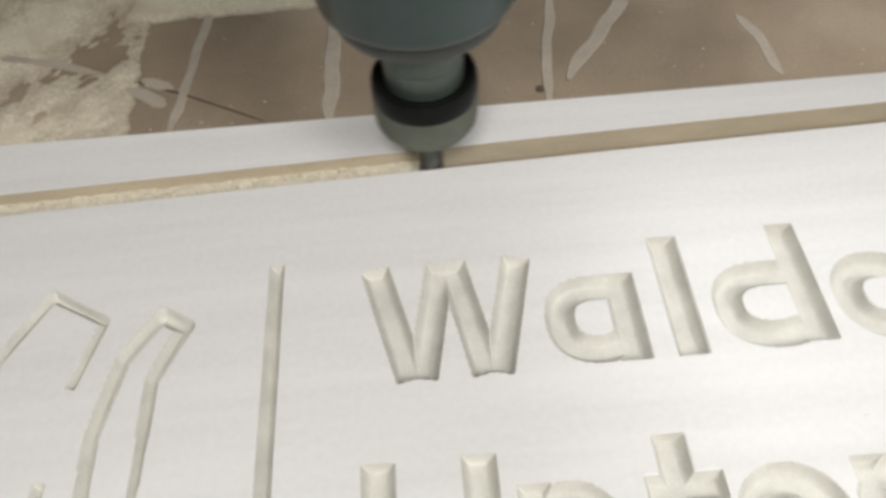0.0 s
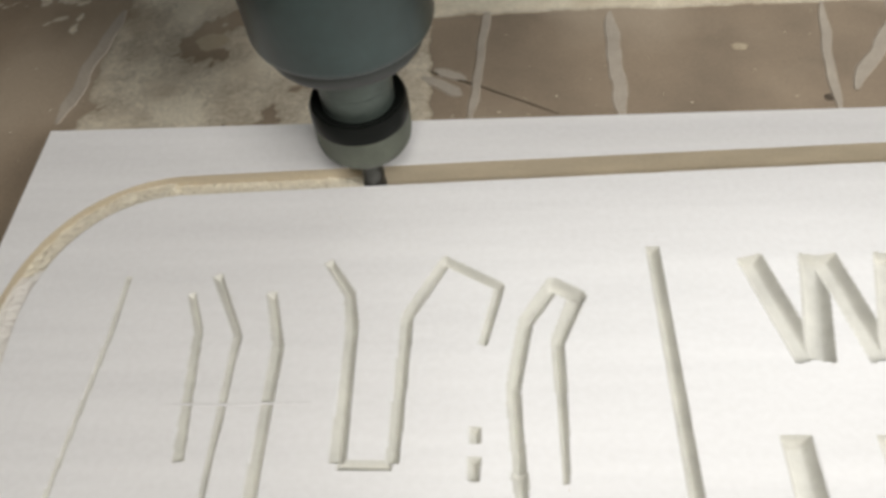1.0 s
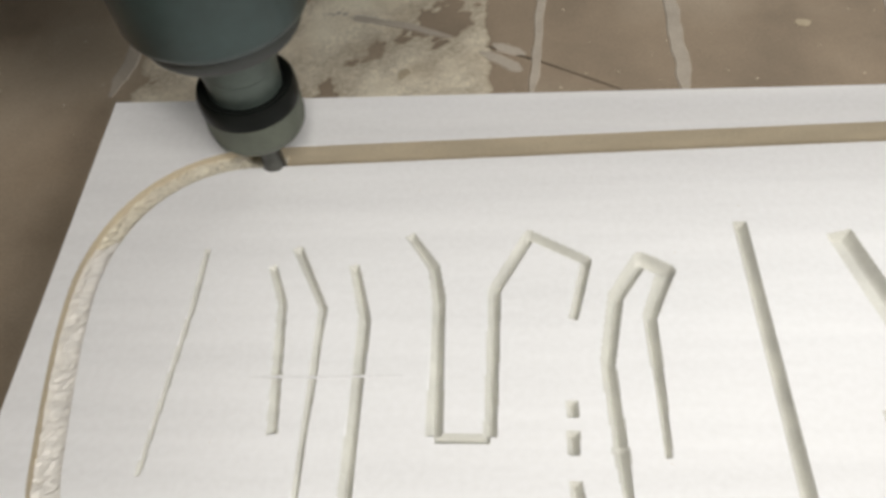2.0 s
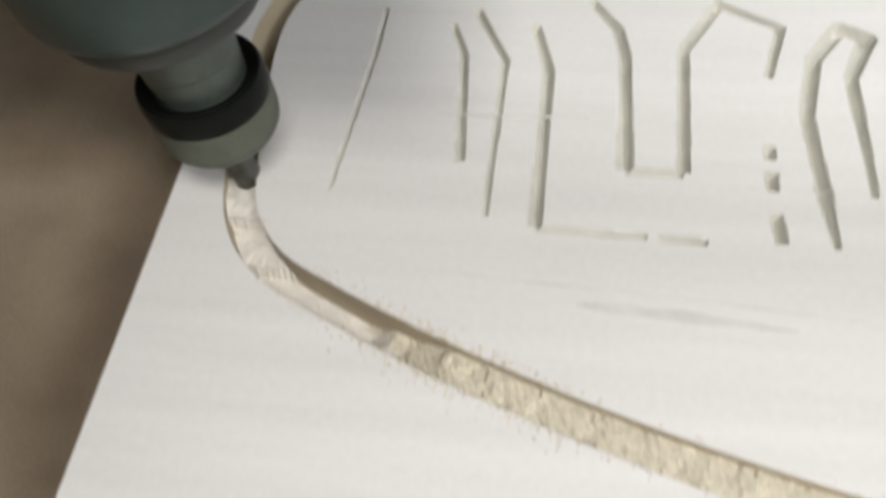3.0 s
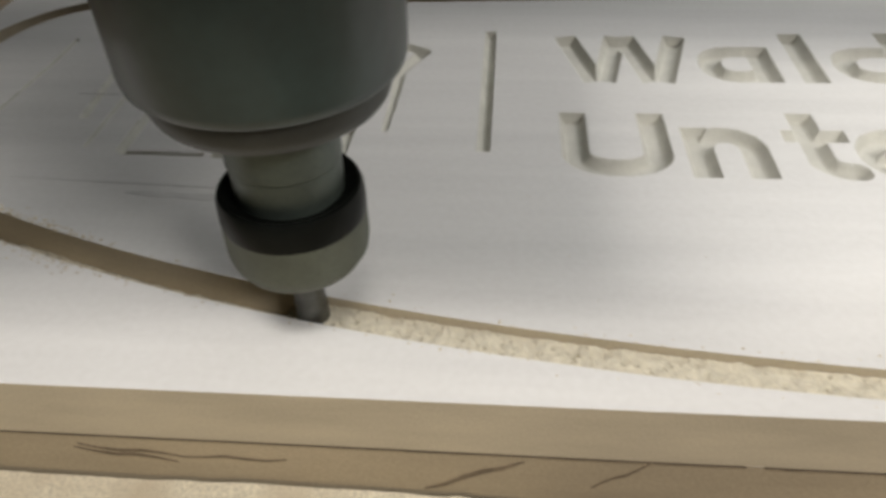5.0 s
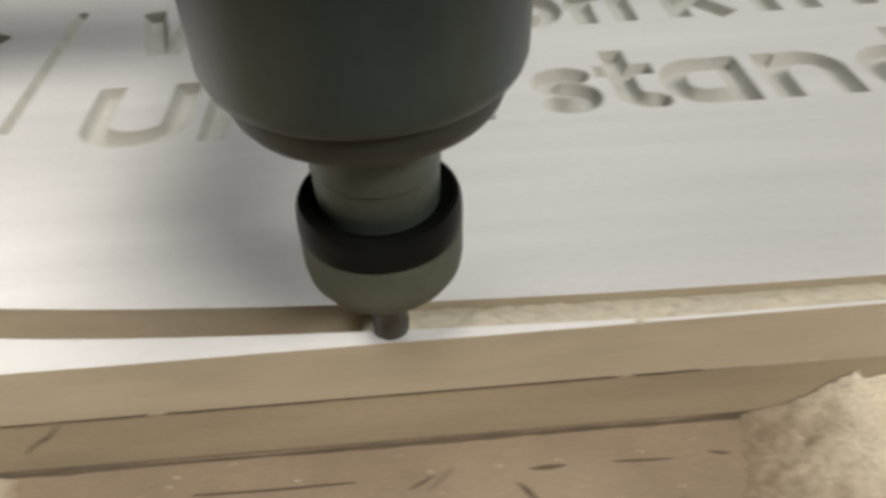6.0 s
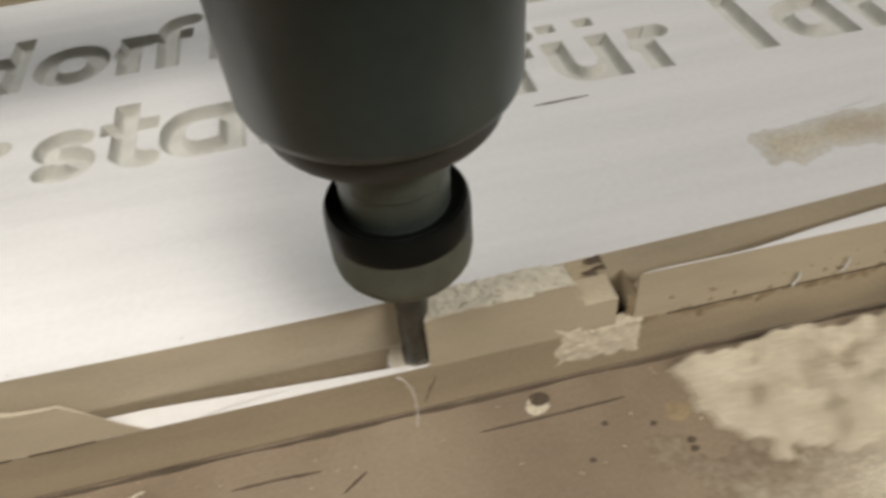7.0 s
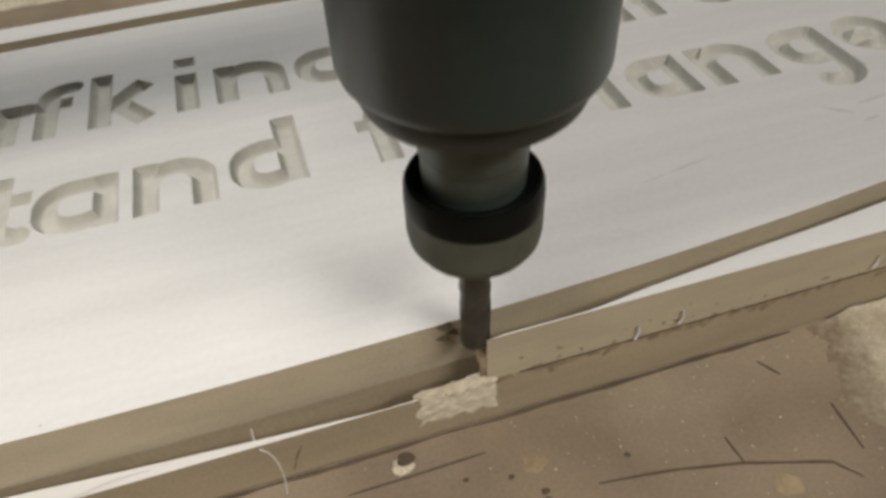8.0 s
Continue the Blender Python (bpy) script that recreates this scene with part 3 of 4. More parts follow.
def build_bed_marks():
    bed = bpy.data.objects["machine_bed"]
    for pts, w in ((((0.0866, 0.1156), (0.0945, 0.130), (0.1043, 0.1435), (0.1194, 0.1663), (0.124, 0.19)), 0.0075), (((0.1690, 0.150), (0.1746, 0.1345), (0.1768, 0.1081)), 0.0065),
                   (((0.0740, 0.1000), (0.0810, 0.142), (0.0880, 0.1805)), 0.0050), (((-0.0748, 0.1922), (-0.0800, 0.140), (-0.0842, 0.1000)), 0.0045),
                   (((-0.1075, 0.1328), (-0.0980, 0.1285), (-0.0880, 0.1200)), 0.0070), (((-0.2775, 0.1090), (-0.2737, 0.1475), (-0.2680, 0.195)), 0.0080),
                   (((-0.1882, 0.1676), (-0.150, 0.1565), (-0.1199, 0.1453)), 0.0050), (((-0.0148, 0.1785), (-0.0165, 0.143), (-0.0172, 0.1010)), 0.0075),
                   (((-0.1010, 0.1390), (-0.0860, 0.1310)), 0.0060), (((0.250, 0.190), (0.262, 0.140), (0.258, 0.095)), 0.006)):
        part("milled_track", ribbon(bmesh.new(), pts, w, BED + 0.0005), TRACK, bed, "pale milled track")
    for pts, w in ((((-0.1045, 0.1380), (-0.0798, 0.1263), (-0.0447, 0.1062)), 0.0013), (((0.1250, -0.1903), (0.1332, -0.1902)), 0.0016), (((0.0436, -0.1899), (0.0640, -0.1903), (0.0828, -0.1901)), 0.0008),
                   (((0.1685, -0.1898), (0.1730, -0.1907)), 0.0014), (((0.1449, -0.1903), (0.1592, -0.1908)), 0.0008), (((0.3284, -0.2095), (0.3509, -0.2125), (0.3698, -0.2167), (0.3930, -0.2241), (0.3980, -0.2308)), 0.0010),
                   (((0.3690, -0.2078), (0.3698, -0.2166)), 0.0009), (((0.4049, -0.2076), (0.4038, -0.2236)), 0.0008), (((0.2610, -0.1908), (0.2820, -0.1906), (0.3020, -0.1902)), 0.0007),
                   (((0.3935, -0.1875), (0.3971, -0.1940)), 0.0010), (((0.1982, -0.2111), (0.2361, -0.2110), (0.2572, -0.2117)), 0.0026), (((0.2325, -0.2040), (0.2339, -0.2091)), 0.0010),
                   (((0.1216, -0.1936), (0.1259, -0.1990)), 0.0026), (((0.0953, -0.1933), (0.1016, -0.1900)), 0.0010),
                   (((0.1542, -0.2040), (0.1598, -0.2004)), 0.0009), (((0.1940, -0.1908), (0.2060, -0.1906), (0.2177, -0.1912)), 0.0008), (((0.2227, -0.1990), (0.2293, -0.1942)), 0.0008),
                   (((0.1002, -0.1940), (0.1060, -0.1885)), 0.0007), (((-0.06, -0.2), (-0.03, -0.197)), 0.0008)):
        part("hairline", ribbon(bmesh.new(), pts, w * 0.75, BED + 0.0004, 0.6), SCRATCH_SHADE, bed, "dark crack in the bed")
    # four thin dark ribbons run along the board's foot
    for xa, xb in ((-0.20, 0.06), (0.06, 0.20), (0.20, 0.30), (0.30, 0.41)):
        part("hairline", ribbon(bmesh.new(), [(xa + (xb - xa) * i / 8, FRONT - 0.0007) for i in range(9)], 0.0013, BED + 0.0004, 0.9, rim=0.0006), SCRATCH_SHADE, bed, "thin dark line along the foot of the board")
    for k, (x, y, r, m) in enumerate(((0.2780, -0.1868, 0.0034, DUST), (0.2792, -0.1852, 0.0027, SCRATCH_SHADE), (0.3137, -0.1980, 0.0036, STAIN), (0.3061, -0.1999, 0.0010, SCRATCH_SHADE), (0.2937, -0.1967, 0.0009, SCRATCH_SHADE), (0.3135, -0.2069, 0.0013, SCRATCH_SHADE), (0.3770, -0.2264, 0.0042, STAIN), (0.3132, -0.2094, 0.0012, SCRATCH_SHADE), (-0.2150, 0.166, 0.008, BACKING), (0.0425, 0.1483, 0.0035, BACKING),
                       (0.0737, 0.1121, 0.0030, SCRATCH_SHADE), (-0.1415, 0.1202, 0.005, BACKING), (0.3400, -0.204, 0.001, SCRATCH_SHADE), (0.2870, -0.206, 0.0009, SCRATCH_SHADE))):
        bm = bmesh.new()
        n = 18
        top = [bm.verts.new((x + r * (1 + 0.35 * noise.noise(Vector((math.cos(6.283 * i / n) * 2, math.sin(6.283 * i / n) * 2, x * 50)))) * math.cos(6.283 * i / n),
                             y + r * 0.8 * (1 + 0.35 * noise.noise(Vector((math.cos(6.283 * i / n) * 2, math.sin(6.283 * i / n) * 2, y * 50)))) * math.sin(6.283 * i / n), BED + 0.0002 + 0.0006 * (k == 1))) for i in range(n)]
        mid = bm.verts.new((x, y, BED + 0.0006 + 0.0003 * (k == 1)))
        for i in range(n):
            bm.faces.new((top[i], top[(i + 1) % n], mid))
        part("pit", bm, m, bed)


def build_room():
    for name, b, m in (("floor", (-2.6, 3.0, -2.6, 2.8, -1.05, -0.95), CONCRETE), ("ceiling", (-2.6, 3.0, -2.6, 2.8, 2.45, 2.55), PAINT),
                       ("wall_west", (-2.7, -2.6, -2.6, 2.8, -1.05, 2.55), PAINT), ("wall_east", (3.0, 3.1, -2.6, 2.8, -1.05, 2.55), PAINT),
                       ("wall_south", (-2.7, 3.1, -2.7, -2.6, -1.05, 2.55), PAINT), ("wall_north", (-2.7, 3.1, 2.8, 2.9, -1.05, 2.55), PAINT)):
        bm = bmesh.new()
        box(bm, *b)
        tagged(mesh_object(name, bm, m), f"plain workshop {name.split('_')[0]}", name.split("_")[0], kind="structure")


build_sign()
build_waste_frame()
build_backing()
build_bed()
build_bed_marks()
build_room()


# ---- the milling spindle ----
def build_spindle():
    sp = tagged(new("milling_spindle"), "dark grey green milling spindle with dusty collet nut and bit", "milling spindle")
    zb = 0.0176
    bm = lathe(bmesh.new(), [(0, 0.0652), (0.0243, 0.0652), (0.0249, 0.0653), (0.0258, 0.0662), (0.0263, 0.0680), (0.0264, 0.0900), (0.0264, 0.23), (0.025, 0.233), (0, 0.233)], 96)
    part("housing", bm, HOUSING, sp, smooth=30)
    bm = lathe(bmesh.new(), [(0, 0.0582), (0.0205, 0.0582), (0.0218, 0.0587), (0.0226, 0.0598), (0.0231, 0.0612), (0.0232, 0.0645), (0.0229, 0.0652), (0, 0.0652)], 96)
    part("flange", bm, COLLAR, sp, "dark dusty flange", 30)
    bm = lathe(bmesh.new(), [(0, 0.034), (0.0113, 0.034), (0.0116, 0.0400), (0.0116, 0.0445), (0.0119, 0.0450), (0.0119, 0.0583), (0, 0.0583)], 64)
    part("nose", bm, STEEL, sp, "dull steel nose", 30)
    bm = lathe(bmesh.new(), [(0, zb), (0.0120, zb), (0.0138, zb + 0.0010), (0.0153, zb + 0.0035), (0.0157, zb + 0.0060), (0.0157, zb + 0.0134), (0, zb + 0.0134)], 96)
    nut = part("collet_nut", bm, NUTMAT, sp, "grey collet nut coated with dust", 35)
    bm = lathe(bmesh.new(), [(0, zb + 0.0134), (0.0157, zb + 0.0134), (0.0158, zb + 0.0142), (0.0156, zb + 0.0186), (0.0150, zb + 0.0200), (0.0142, zb + 0.0203), (0.0132, zb + 0.0196), (0.0119, zb + 0.0190), (0, zb + 0.0184)], 96)
    part("balance_ring", bm, BLACKRING, nut, "oily black ring", 35)
    # two-flute bit
    bm = bmesh.new()
    n, rings = 24, 26
    loops = []
    for k in range(rings):
        z = -0.0192 + (zb + 0.0192) * k / (rings - 1)
        fl = 1.0 if z < 0.006 else 0.0
        row = []
        for i in range(n):
            a = 2 * math.pi * i / n
            r = (0.0041 if z < 0.004 else 0.0037) * (1 - 0.09 * fl * max(0, math.cos(2 * (a - z * 260))) ** 2)
            row.append(bm.verts.new((r * math.cos(a), r * math.sin(a), z)))
        loops.append(row)
    for a, b in zip(loops, loops[1:]):
        for i in range(n):
            bm.faces.new((a[i], a[(i + 1) % n], b[(i + 1) % n], b[i]))
    bm.faces.new(loops[0][::-1])
    bm.faces.new(loops[-1])
    part("bit", bm, BITMAT, sp, "fluted carbide bit", 40)
    # unseen bodies round the upper housing, added and sized to cast shade below
    bm = box(bmesh.new(), -0.082, 0.082, -0.040, 0.0498, 0.110, 0.260, 0.004)
    part("shade_block", bm, COLLAR, sp)
    bm = box(bmesh.new(), -0.085, 0.080, 0.0500, 0.0738, 0.110, 0.300, 0.003)
    part("unseen_carriage", bm, COLLAR, sp)
    bm = box(bmesh.new(), -0.42, 0.42, 0.074, 0.094, 0.100, 0.150, 0.003)
    part("unseen_gantry_beam", bm, COLLAR, sp)
    return sp


SPINDLE = build_spindle()


# ---- sawdust ----
def dust_sheet(name, x0, x1, y0, y1, z, h, seed, label, gate=0.0, step=0.0025, edge=0.03, lean=False, flush=False):
    """A mound of sawdust with an uneven outline; its rim dips below the face it lies on."""
    nx, ny = int((x1 - x0) / step), int((y1 - y0) / step)
    verts, thick = [], []
    for i in range(nx + 1):
        for j in range(ny + 1):
            x, y = x0 + (x1 - x0) * i / nx, y0 + (y1 - y0) * j / ny
            p = Vector((x, y, seed))
            fall = min(1, min(x - x0, x1 - x, y - y0, (y1 - y) if not (lean or flush) else 1) / edge)
            v = fall + 0.30 * noise.fractal(p * 22, 0.9, 2.0, 5) + 0.07 * noise.fractal(p * 190, 0.6, 2.0, 3) - gate
            s = max(0.0, min(1.0, v * 0.9 - 0.25))
            s = s ** 2
            back = max(0.12, 1 - (y1 - y) / 0.075) if lean else 1.0
            d = s * (h * back * (0.85 + 0.10 * noise.fractal(p * 30 + Vector((7, 0, 0)), 1.0, 2.1, 3)) + 0.0006 * noise.fractal(p * 130, 0.7, 2.1, 3) + 0.0004 * noise.fractal(p * 420, 0.6, 2.1, 3))
            verts.append((x, y, z - 0.0004 + d if d > 0 else z - 0.0008))
            thick.append(min(1.0, max(0.0, s * 2.6)))
    faces = []
    for i in range(nx):
        for j in range(ny):
            q = (i * (ny + 1) + j, (i + 1) * (ny + 1) + j, (i + 1) * (ny + 1) + j + 1, i * (ny + 1) + j + 1)
            if max(verts[k][2] for k in q) > z - 0.0005:
                faces.append(q)
    me = bpy.data.meshes.new(name)
    me.from_pydata(verts, [], faces)
    me.polygons.foreach_set("use_smooth", [True] * len(faces))
    me.attributes.new("cover", "FLOAT", "POINT").data.foreach_set("value", thick)
    me.materials.append(DUST_WHITE if z > -0.01 else DUST_BED)
    return tagged(new(name, me), label, "sawdust", kind="stuff")


dust_sheet("sawdust_layer", -0.62, 0.005, -0.42, FRONT - 0.001, BED, 0.0045, 3.0, "cream sawdust spread over the machine bed", -0.55, edge=0.06, flush=True)
dust_sheet("sawdust_layer", -0.285, -0.085, 0.066, 0.260, BED, 0.0030, 5.0, "pale sawdust crust on the machine bed", 0.16, edge=0.02)
dust_sheet("sawdust_layer", -0.52, -0.262, 0.075, 0.28, BED, 0.0020, 8.0, "patchy pale sawdust on the machine bed", 0.30)
dust_sheet("sawdust_layer", -0.12, 0.52, 0.176, 0.42, BED, 0.0030, 9.0, "pale sawdust band behind the plate", -0.20, edge=0.008)
dust_sheet("sawdust_layer", 0.40, 0.72, -0.24, FRONT - 0.001, BED, 0.016, 11.0, "loose heap of cream sawdust beside the board", 0.0, lean=True)
HEAP_A = dust_sheet("sawdust_heap", 0.190, 0.400, -0.34, FRONT - 0.0004, BED, 0.036, 13.0, "loose heap of cream sawdust against the board", -0.12, edge=0.085, lean=True, step=0.0015)
HEAP_B = dust_sheet("sawdust_heap", 0.255, 0.470, -0.34, FRONT - 0.004, BED, 0.012, 17.0, "broad loose heap of cream sawdust on the bed", -0.10, edge=0.050, step=0.0016)
CLUMP = dust_sheet("sawdust_clump", 0.340, 0.440, -0.170, -0.118, 0.0, 0.0035, 21.0, "clump of cream sawdust on the white face", -0.10, edge=0.030, step=0.0009)


def crumbs(name, spots, seed, label, mat):
    """Loose chips: small crooked bits, joined, for what nobody could count."""
    rnd = random.Random(seed)
    bm = bmesh.new()
    for x, y, z, r in spots:
        a = rnd.random() * 6.283
        pts = [Vector((r * rnd.uniform(0.5, 1.3) * math.cos(a + k * 2.094), r * rnd.uniform(0.4, 1.1) * math.sin(a + k * 2.094), 0)) for k in range(3)]
        tip = Vector((0, 0, r * rnd.uniform(0.4, 1.0)))
        vs = [bm.verts.new(Vector((x, y, z)) + p) for p in pts] + [bm.verts.new(Vector((x, y, z)) + tip)]
        for q in ((0, 1, 3), (1, 2, 3), (2, 0, 3)):
            bm.faces.new([vs[i] for i in q])
    return tagged(mesh_object(name, bm, mat), label, "sawdust", kind="stuff")


def scatter():
    rnd = random.Random(4)
    spots = []
    n = len(LOOP)
    for i in range(n):
        x, y = LOOP[i]
        if y < -0.09 and x < 0.20:
            for _ in range(2):
                side = rnd.choice((-1, 1))
                off = -abs(rnd.gauss(0, 0.0016)) if side < 0 else CUT + abs(rnd.gauss(0, 0.0016))
                px, py = x + rnd.uniform(-0.003, 0.003), y - off
                if py > Y0 + 0.001:
                    spots.append((px, py, 0, rnd.uniform(0.0002, 0.0006)))
    for _ in range(420):
        px = rnd.gauss(-0.162, 0.018)
        if px > -0.20:
            py = y_bottom(px) + rnd.choice((abs(rnd.gauss(0, 0.0016)), -CUT - abs(rnd.gauss(0, 0.0022))))
            spots.append((px, py, 0, rnd.uniform(0.0002, 0.0007)))
    for _ in range(150):
        spots.append((rnd.uniform(-0.2, 0.5), rnd.uniform(-0.165, 0.03), 0, rnd.uniform(0.0001, 0.0003)))
    crumbs("wood_chips", spots, 5, "fine pale chips along the milled slot", DUST)
    spots = [(rnd.uniform(0.02, 0.46), FRONT - 0.002 - abs(rnd.gauss(0, 0.03)), BED, rnd.uniform(0.0002, 0.0006)) for _ in range(110)]
    spots += [(rnd.gauss(0.301, 0.007), FRONT + 0.0012 + rnd.gauss(0, 0.0006), -PLATE - 0.0006, rnd.uniform(0.0005, 0.0014)) for _ in range(140)]
    spots += [(rnd.uniform(-0.3, 0.5), Y1 + 0.003 + abs(rnd.gauss(0, 0.05)), BED, rnd.uniform(0.0002, 0.0009)) for _ in range(200)]
    for _ in range(260):
        x = rnd.uniform(0.20, 0.50) ** 0.7
        spots.append((x, FRONT - 0.002 - abs(rnd.gauss(0, 0.02 + 0.14 * max(0, x - 0.3))), BED, rnd.uniform(0.0001, 0.0004) * (1 + 2 * max(0, x - 0.36) / 0.14)))
    crumbs("wood_chips", spots, 6, "fine pale chips scattered over the machine bed", DUST)


scatter()


def strand(name, pts, r, label, mat=WHITE):
    """A thin curled fibre as a round tube."""
    bm = bmesh.new()
    for run in pts if len(pts[0]) > 3 else [pts]:
        rows = []
        for i, p in enumerate(run):
            p = Vector(p)
            d = (Vector(run[min(i + 1, len(run) - 1)]) - Vector(run[max(i - 1, 0)])).normalized()
            u = d.cross(Vector((0.3, 0.2, 0.93))).normalized()
            v = d.cross(u)
            w = r * (0.4 + 0.9 * abs(noise.noise(p * 300)) + 0.3)
            rows.append([bm.verts.new(p + (u * math.cos(1.2566 * k) + v * math.sin(1.2566 * k)) * w) for k in range(5)])
        for a, b in zip(rows, rows[1:]):
            for k in range(5):
                bm.faces.new((a[k], a[(k + 1) % 5], b[(k + 1) % 5], b[k]))
    return tagged(mesh_object(name, bm, mat, smooth=60), label, "fibre strand")


def build_strands():
    way = ((0.0864, -0.0197), (0.101, -0.0181), (0.1118, -0.0221), (0.1195, -0.0166), (0.1284, -0.0148), (0.1336, -0.0202), (0.1388, -0.0262), (0.1468, -0.0238), (0.1496, -0.0285), (0.158, -0.0250), (0.1665, -0.0195), (0.1726, -0.0175))
    runs = []
    for k, (first, last, spread) in enumerate(((0.0, 1.0, 0.0), (0.0, 0.93, 0.0011), (0.12, 1.0, -0.0010), (0.30, 0.88, 0.0017), (0.0, 0.55, -0.0016))):
        pts = []
        for u in np.linspace(first, last, 130):
            x = 0.0864 + 0.0862 * u
            z = float(np.interp(x, [w[0] for w in way], [w[1] for w in way]))
            sway = 1 + 0.8 * noise.noise(Vector((u * 14, k, 2)))
            pts.append((x + 0.0013 * noise.noise(Vector((u * 40, k, 5))), FRONT - 0.0014 + 0.0010 * noise.noise(Vector((x * 500, k, 7))),
                        z + spread * sway * math.sin(7 * u + k) + 0.0007 * noise.noise(Vector((u * 60, k, 9)))))
        runs.append(pts)
    curl = strand("laminate_fringe", runs, 0.00022, "pale curled laminate fringe peeled off the edge", TORNPALE)
    hair = [(0.2415 + 0.004 * math.sin(2.2 * u), FRONT - 0.004 * u - 0.001, -0.0185 - 0.019 * u ** 2) for u in np.linspace(0, 1, 20)]
    strand("fibre", hair, 0.00015, "thin pale fibre hanging over the board edge")
    loop = [(0.2215 + 0.0022 * math.cos(5 * u), -0.1755 + 0.0012 * math.sin(5 * u), DEEP + 0.0008 + 0.0022 * u) for u in np.linspace(0, 1, 18)]
    strand("fibre", loop, 0.00028, "small curled fibre in the milled slot")
    tick = [(0.2405 + 0.0004 * u, -0.1775, -0.0186 + 0.0052 * u) for u in np.linspace(0, 1, 8)]
    strand("fibre", tick, 0.0003, "upright pale fibre on the board lip")
    hair = [(0.192 + 0.022 * u, -0.1800 + 0.002 * u, -0.0180 + 0.0012 * math.sin(3 * u)) for u in np.linspace(0, 1, 16)]
    strand("fibre", hair, 0.00018, "thin pale fibre along the board lip")
    for x, z in ((0.352, -0.012), (0.366, -0.0105), (0.433, -0.0105)):
        strand("fibre", [(x + 0.0006 * math.sin(4 * u), FRONT - 0.0008, z - 0.0055 * u) for u in np.linspace(0, 1, 10)], 0.00045, "short pale fibre hanging from the board edge")
    return curl


CURL = build_strands()


def build_sliver():
    """The last thin sliver of the offcut's front, which the bit tears away."""
    bm = bmesh.new()
    box(bm, 0.150, 0.2045, Y0 + 0.00005, Y0 + 0.0010, -PLATE, 0.0, 0)
    bm.faces.ensure_lookup_table()
    for f in bm.faces:
        f.material_index = 1 if f.calc_center_median().z > -0.001 else 0
    return part("sliver", bm, [CORE, WHITE], bpy.data.objects["offcut_board"], "thin white faced sliver along the front")


SLIVER = build_sliver()


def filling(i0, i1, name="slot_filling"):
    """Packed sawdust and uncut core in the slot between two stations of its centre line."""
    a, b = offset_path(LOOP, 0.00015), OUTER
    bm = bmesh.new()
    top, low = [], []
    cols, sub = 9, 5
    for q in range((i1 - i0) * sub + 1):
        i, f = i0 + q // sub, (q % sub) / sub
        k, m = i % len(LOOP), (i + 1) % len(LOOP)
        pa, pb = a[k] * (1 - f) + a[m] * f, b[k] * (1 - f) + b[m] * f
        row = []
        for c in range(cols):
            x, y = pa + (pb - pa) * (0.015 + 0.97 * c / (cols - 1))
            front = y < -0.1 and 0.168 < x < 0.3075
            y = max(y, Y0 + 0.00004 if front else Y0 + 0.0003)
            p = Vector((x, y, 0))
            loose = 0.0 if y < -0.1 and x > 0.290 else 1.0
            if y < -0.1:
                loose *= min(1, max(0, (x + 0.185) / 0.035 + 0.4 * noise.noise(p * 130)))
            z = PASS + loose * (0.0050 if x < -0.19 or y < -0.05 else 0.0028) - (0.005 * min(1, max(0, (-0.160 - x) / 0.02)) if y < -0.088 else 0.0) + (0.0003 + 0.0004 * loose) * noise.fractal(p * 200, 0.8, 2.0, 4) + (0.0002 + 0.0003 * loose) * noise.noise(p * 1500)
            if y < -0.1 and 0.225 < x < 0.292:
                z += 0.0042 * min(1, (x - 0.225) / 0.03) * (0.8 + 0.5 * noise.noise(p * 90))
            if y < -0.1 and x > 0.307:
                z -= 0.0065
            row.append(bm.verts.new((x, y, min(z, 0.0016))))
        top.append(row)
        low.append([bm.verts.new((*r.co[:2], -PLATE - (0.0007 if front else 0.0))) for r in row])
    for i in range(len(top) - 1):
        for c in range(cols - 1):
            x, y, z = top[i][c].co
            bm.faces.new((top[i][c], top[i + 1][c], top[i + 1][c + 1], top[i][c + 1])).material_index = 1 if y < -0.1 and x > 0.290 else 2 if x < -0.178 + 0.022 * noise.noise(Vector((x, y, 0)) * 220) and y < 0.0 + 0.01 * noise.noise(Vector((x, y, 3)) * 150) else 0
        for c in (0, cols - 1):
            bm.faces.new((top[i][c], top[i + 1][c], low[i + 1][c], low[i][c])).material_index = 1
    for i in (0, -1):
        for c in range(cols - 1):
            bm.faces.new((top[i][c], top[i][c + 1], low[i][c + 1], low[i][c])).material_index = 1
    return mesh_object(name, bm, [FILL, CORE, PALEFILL])


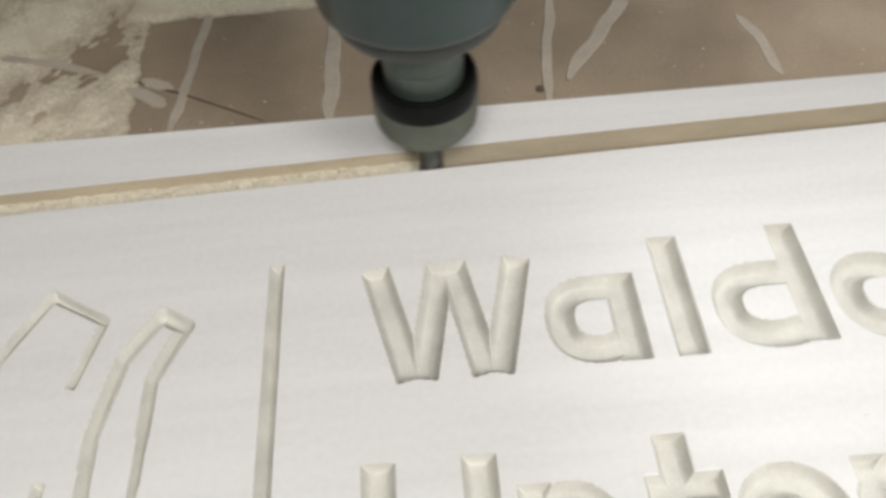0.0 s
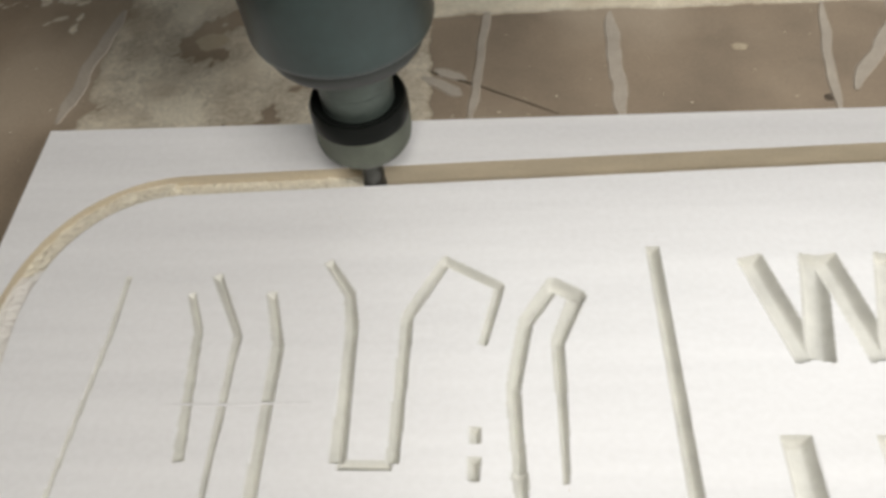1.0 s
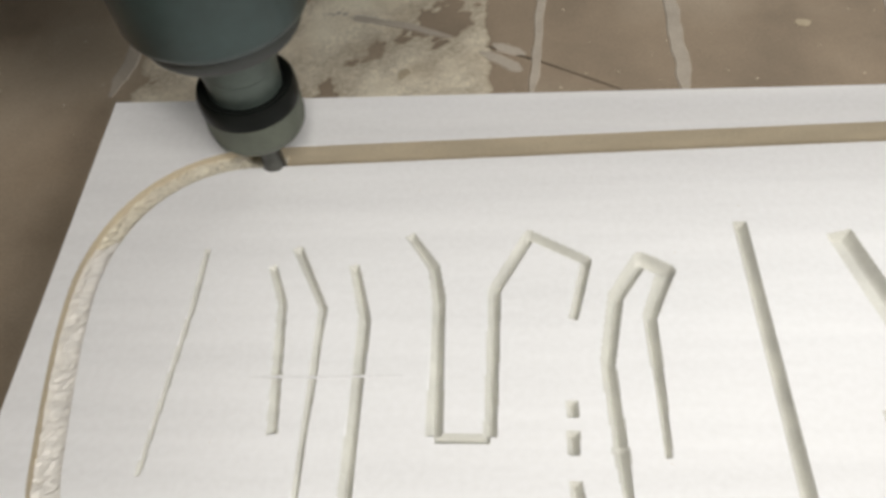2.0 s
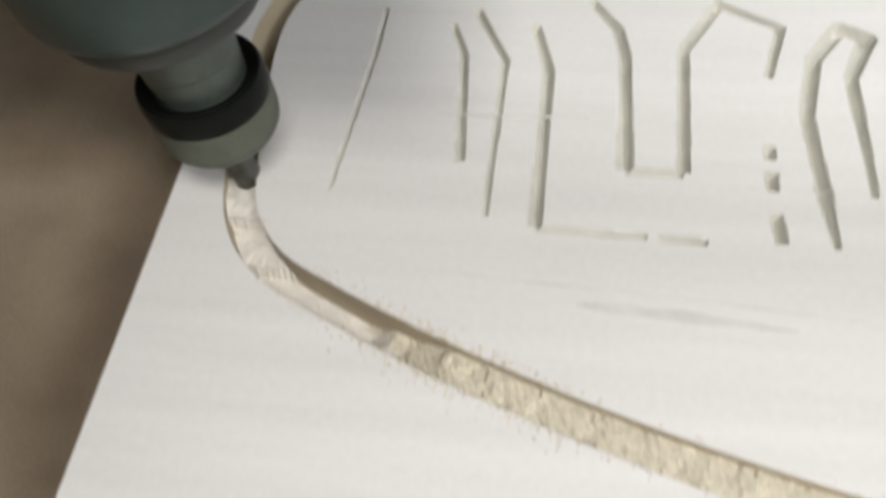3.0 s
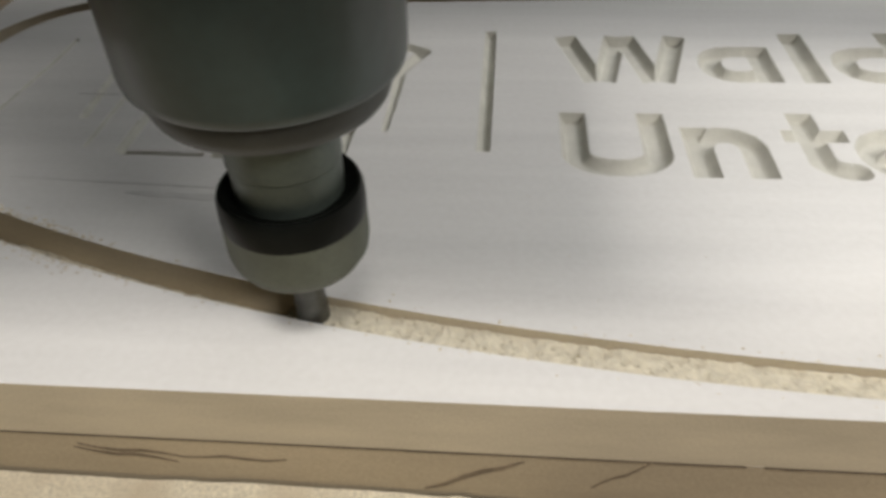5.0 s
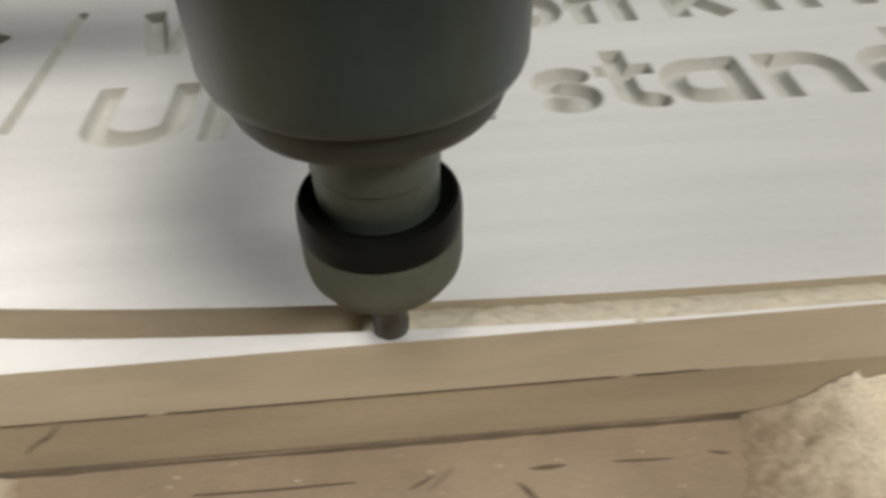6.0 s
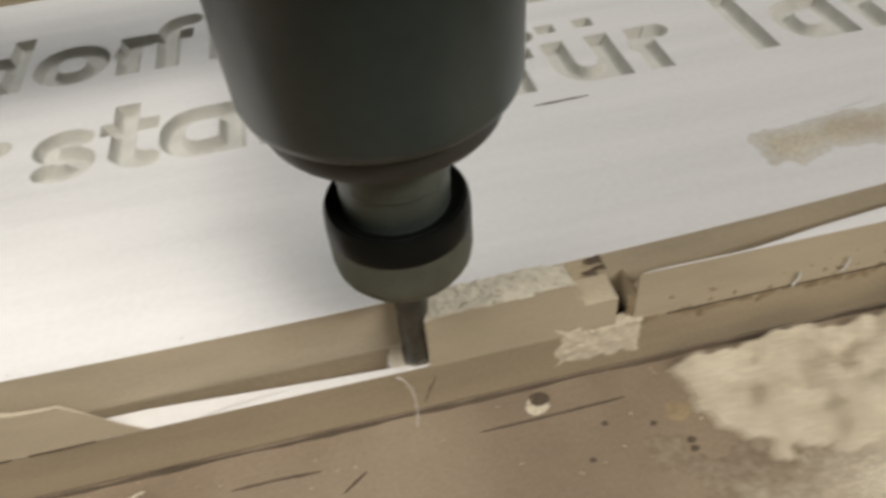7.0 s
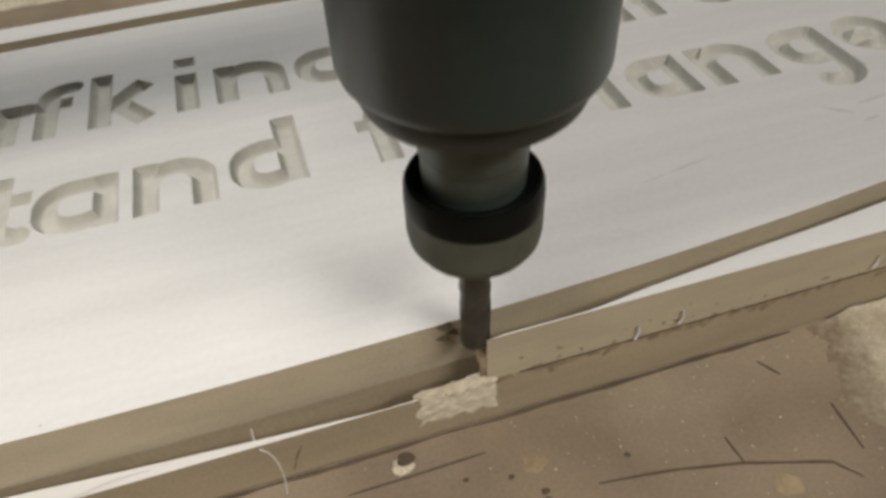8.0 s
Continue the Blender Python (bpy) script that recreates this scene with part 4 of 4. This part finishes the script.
# ---- how things move ----
SPINDLE_WAY = [
    (0, 0.0237, 0.0416, 0.0000),
    (0.2, -0.0048, 0.0406, 0.0000),
    (0.5, -0.0503, 0.0392, 0.0000),
    (0.8, -0.0942, 0.0377, 0.0000),
    (1, -0.1168, 0.0374, 0.0000),
    (1.2, -0.1255, 0.0390, 0.0000),
    (2.3, -0.2098, 0.0220, 0.0000),
    (2.5, -0.2263, -0.0026, 0.0000),
    (2.7, -0.2272, -0.0278, 0.0000),
    (3, -0.2220, -0.0738, 0.0000),
    (3.2, -0.2093, -0.0992, 0.0000),
    (3.5, -0.1693, -0.1207, 0.0000),
    (3.7, -0.1440, -0.1305, 0.0000),
    (4, -0.1213, -0.1378, 0.0000),
    (4.5, -0.1003, -0.1435, 0.0000),
    (4.7, -0.0908, -0.1468, 0.0000),
    (5.8, 0.0610, -0.1729, 0.0000),
    (6, 0.0950, -0.1751, 0.0000),
    (6.3, 0.1407, -0.1756, 0.0000),
    (6.5, 0.1727, -0.1756, 0.0000),
    (7, 0.2489, -0.1754, 0.0000),
    (7.2, 0.2801, -0.1756, 0.0000),
    (7.4, 0.3015, -0.1766, 0.0025),
    (7.5, 0.3033, -0.1766, 0.0025),
    (7.8, 0.3023, -0.1766, 0.0025),
    (8, 0.3043, -0.1766, 0.0166),
]


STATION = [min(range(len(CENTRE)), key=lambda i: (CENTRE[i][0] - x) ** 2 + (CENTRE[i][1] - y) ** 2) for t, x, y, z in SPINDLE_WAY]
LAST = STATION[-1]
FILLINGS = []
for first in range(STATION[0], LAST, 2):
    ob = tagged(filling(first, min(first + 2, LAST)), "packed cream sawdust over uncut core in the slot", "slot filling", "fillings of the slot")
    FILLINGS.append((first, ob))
tagged(filling(LAST, len(LOOP) - 60, "slot_filling_ahead"), "packed cream sawdust over uncut core in the slot", "sawdust", kind="stuff")


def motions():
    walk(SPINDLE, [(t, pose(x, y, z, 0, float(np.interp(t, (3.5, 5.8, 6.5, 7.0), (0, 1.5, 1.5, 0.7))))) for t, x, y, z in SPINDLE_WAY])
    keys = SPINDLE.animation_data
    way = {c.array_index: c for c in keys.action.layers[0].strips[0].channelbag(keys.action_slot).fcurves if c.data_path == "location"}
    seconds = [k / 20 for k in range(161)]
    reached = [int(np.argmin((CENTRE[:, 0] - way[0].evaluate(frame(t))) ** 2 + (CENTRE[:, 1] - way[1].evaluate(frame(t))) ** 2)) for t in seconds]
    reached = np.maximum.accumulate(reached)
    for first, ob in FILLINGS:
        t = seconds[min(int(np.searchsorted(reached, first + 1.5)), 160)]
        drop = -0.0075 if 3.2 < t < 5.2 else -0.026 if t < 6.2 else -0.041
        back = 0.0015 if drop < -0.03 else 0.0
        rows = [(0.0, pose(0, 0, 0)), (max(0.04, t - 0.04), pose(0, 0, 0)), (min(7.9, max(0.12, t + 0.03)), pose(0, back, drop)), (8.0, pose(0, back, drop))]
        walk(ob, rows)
    walk(HEAP_A, [(0, pose(-0.045, 0, 0)), (5.95, pose(-0.045, 0, 0)), (6.3, pose(0, 0, 0)), (6.6, pose(0.020, -0.003, -0.002)), (7.0, pose(0.078, -0.005, -0.008)), (7.3, pose(0.30, -0.02, -0.020)), (8.0, pose(0.33, -0.02, -0.016))])
    walk(HEAP_B, [(0, pose(0, 0, 0)), (6.6, pose(0, 0, 0)), (7.0, pose(0.030, -0.004, 0)), (7.35, pose(0.165, -0.012, -0.004)), (8.0, pose(0.175, -0.012, -0.004))])
    walk(SLIVER, [(0, pose(0, 0, 0)), (6.58, pose(0, 0, 0)), (6.72, pose(0.004, 0.0015, -0.0195)), (8.0, pose(0.004, 0.0015, -0.0195))])
    walk(CLUMP, [(0, pose(0, 0, 0)), (7.15, pose(0, 0, 0)), (7.4, pose(0.17, 0.01, 0)), (8.0, pose(0.19, 0.01, 0))])
    walk(CURL, [(0, pose(-0.012, 0.0085, -0.002)), (6.05, pose(-0.012, 0.0085, -0.002)), (6.25, pose(-0.010, 0, 0.0005)), (6.5, pose(0, 0, 0)), (6.75, pose(0.006, 0, -0.001)), (6.95, pose(0.0, -0.006, -0.016)), (8.0, pose(0, -0.008, -0.0165))])


motions()
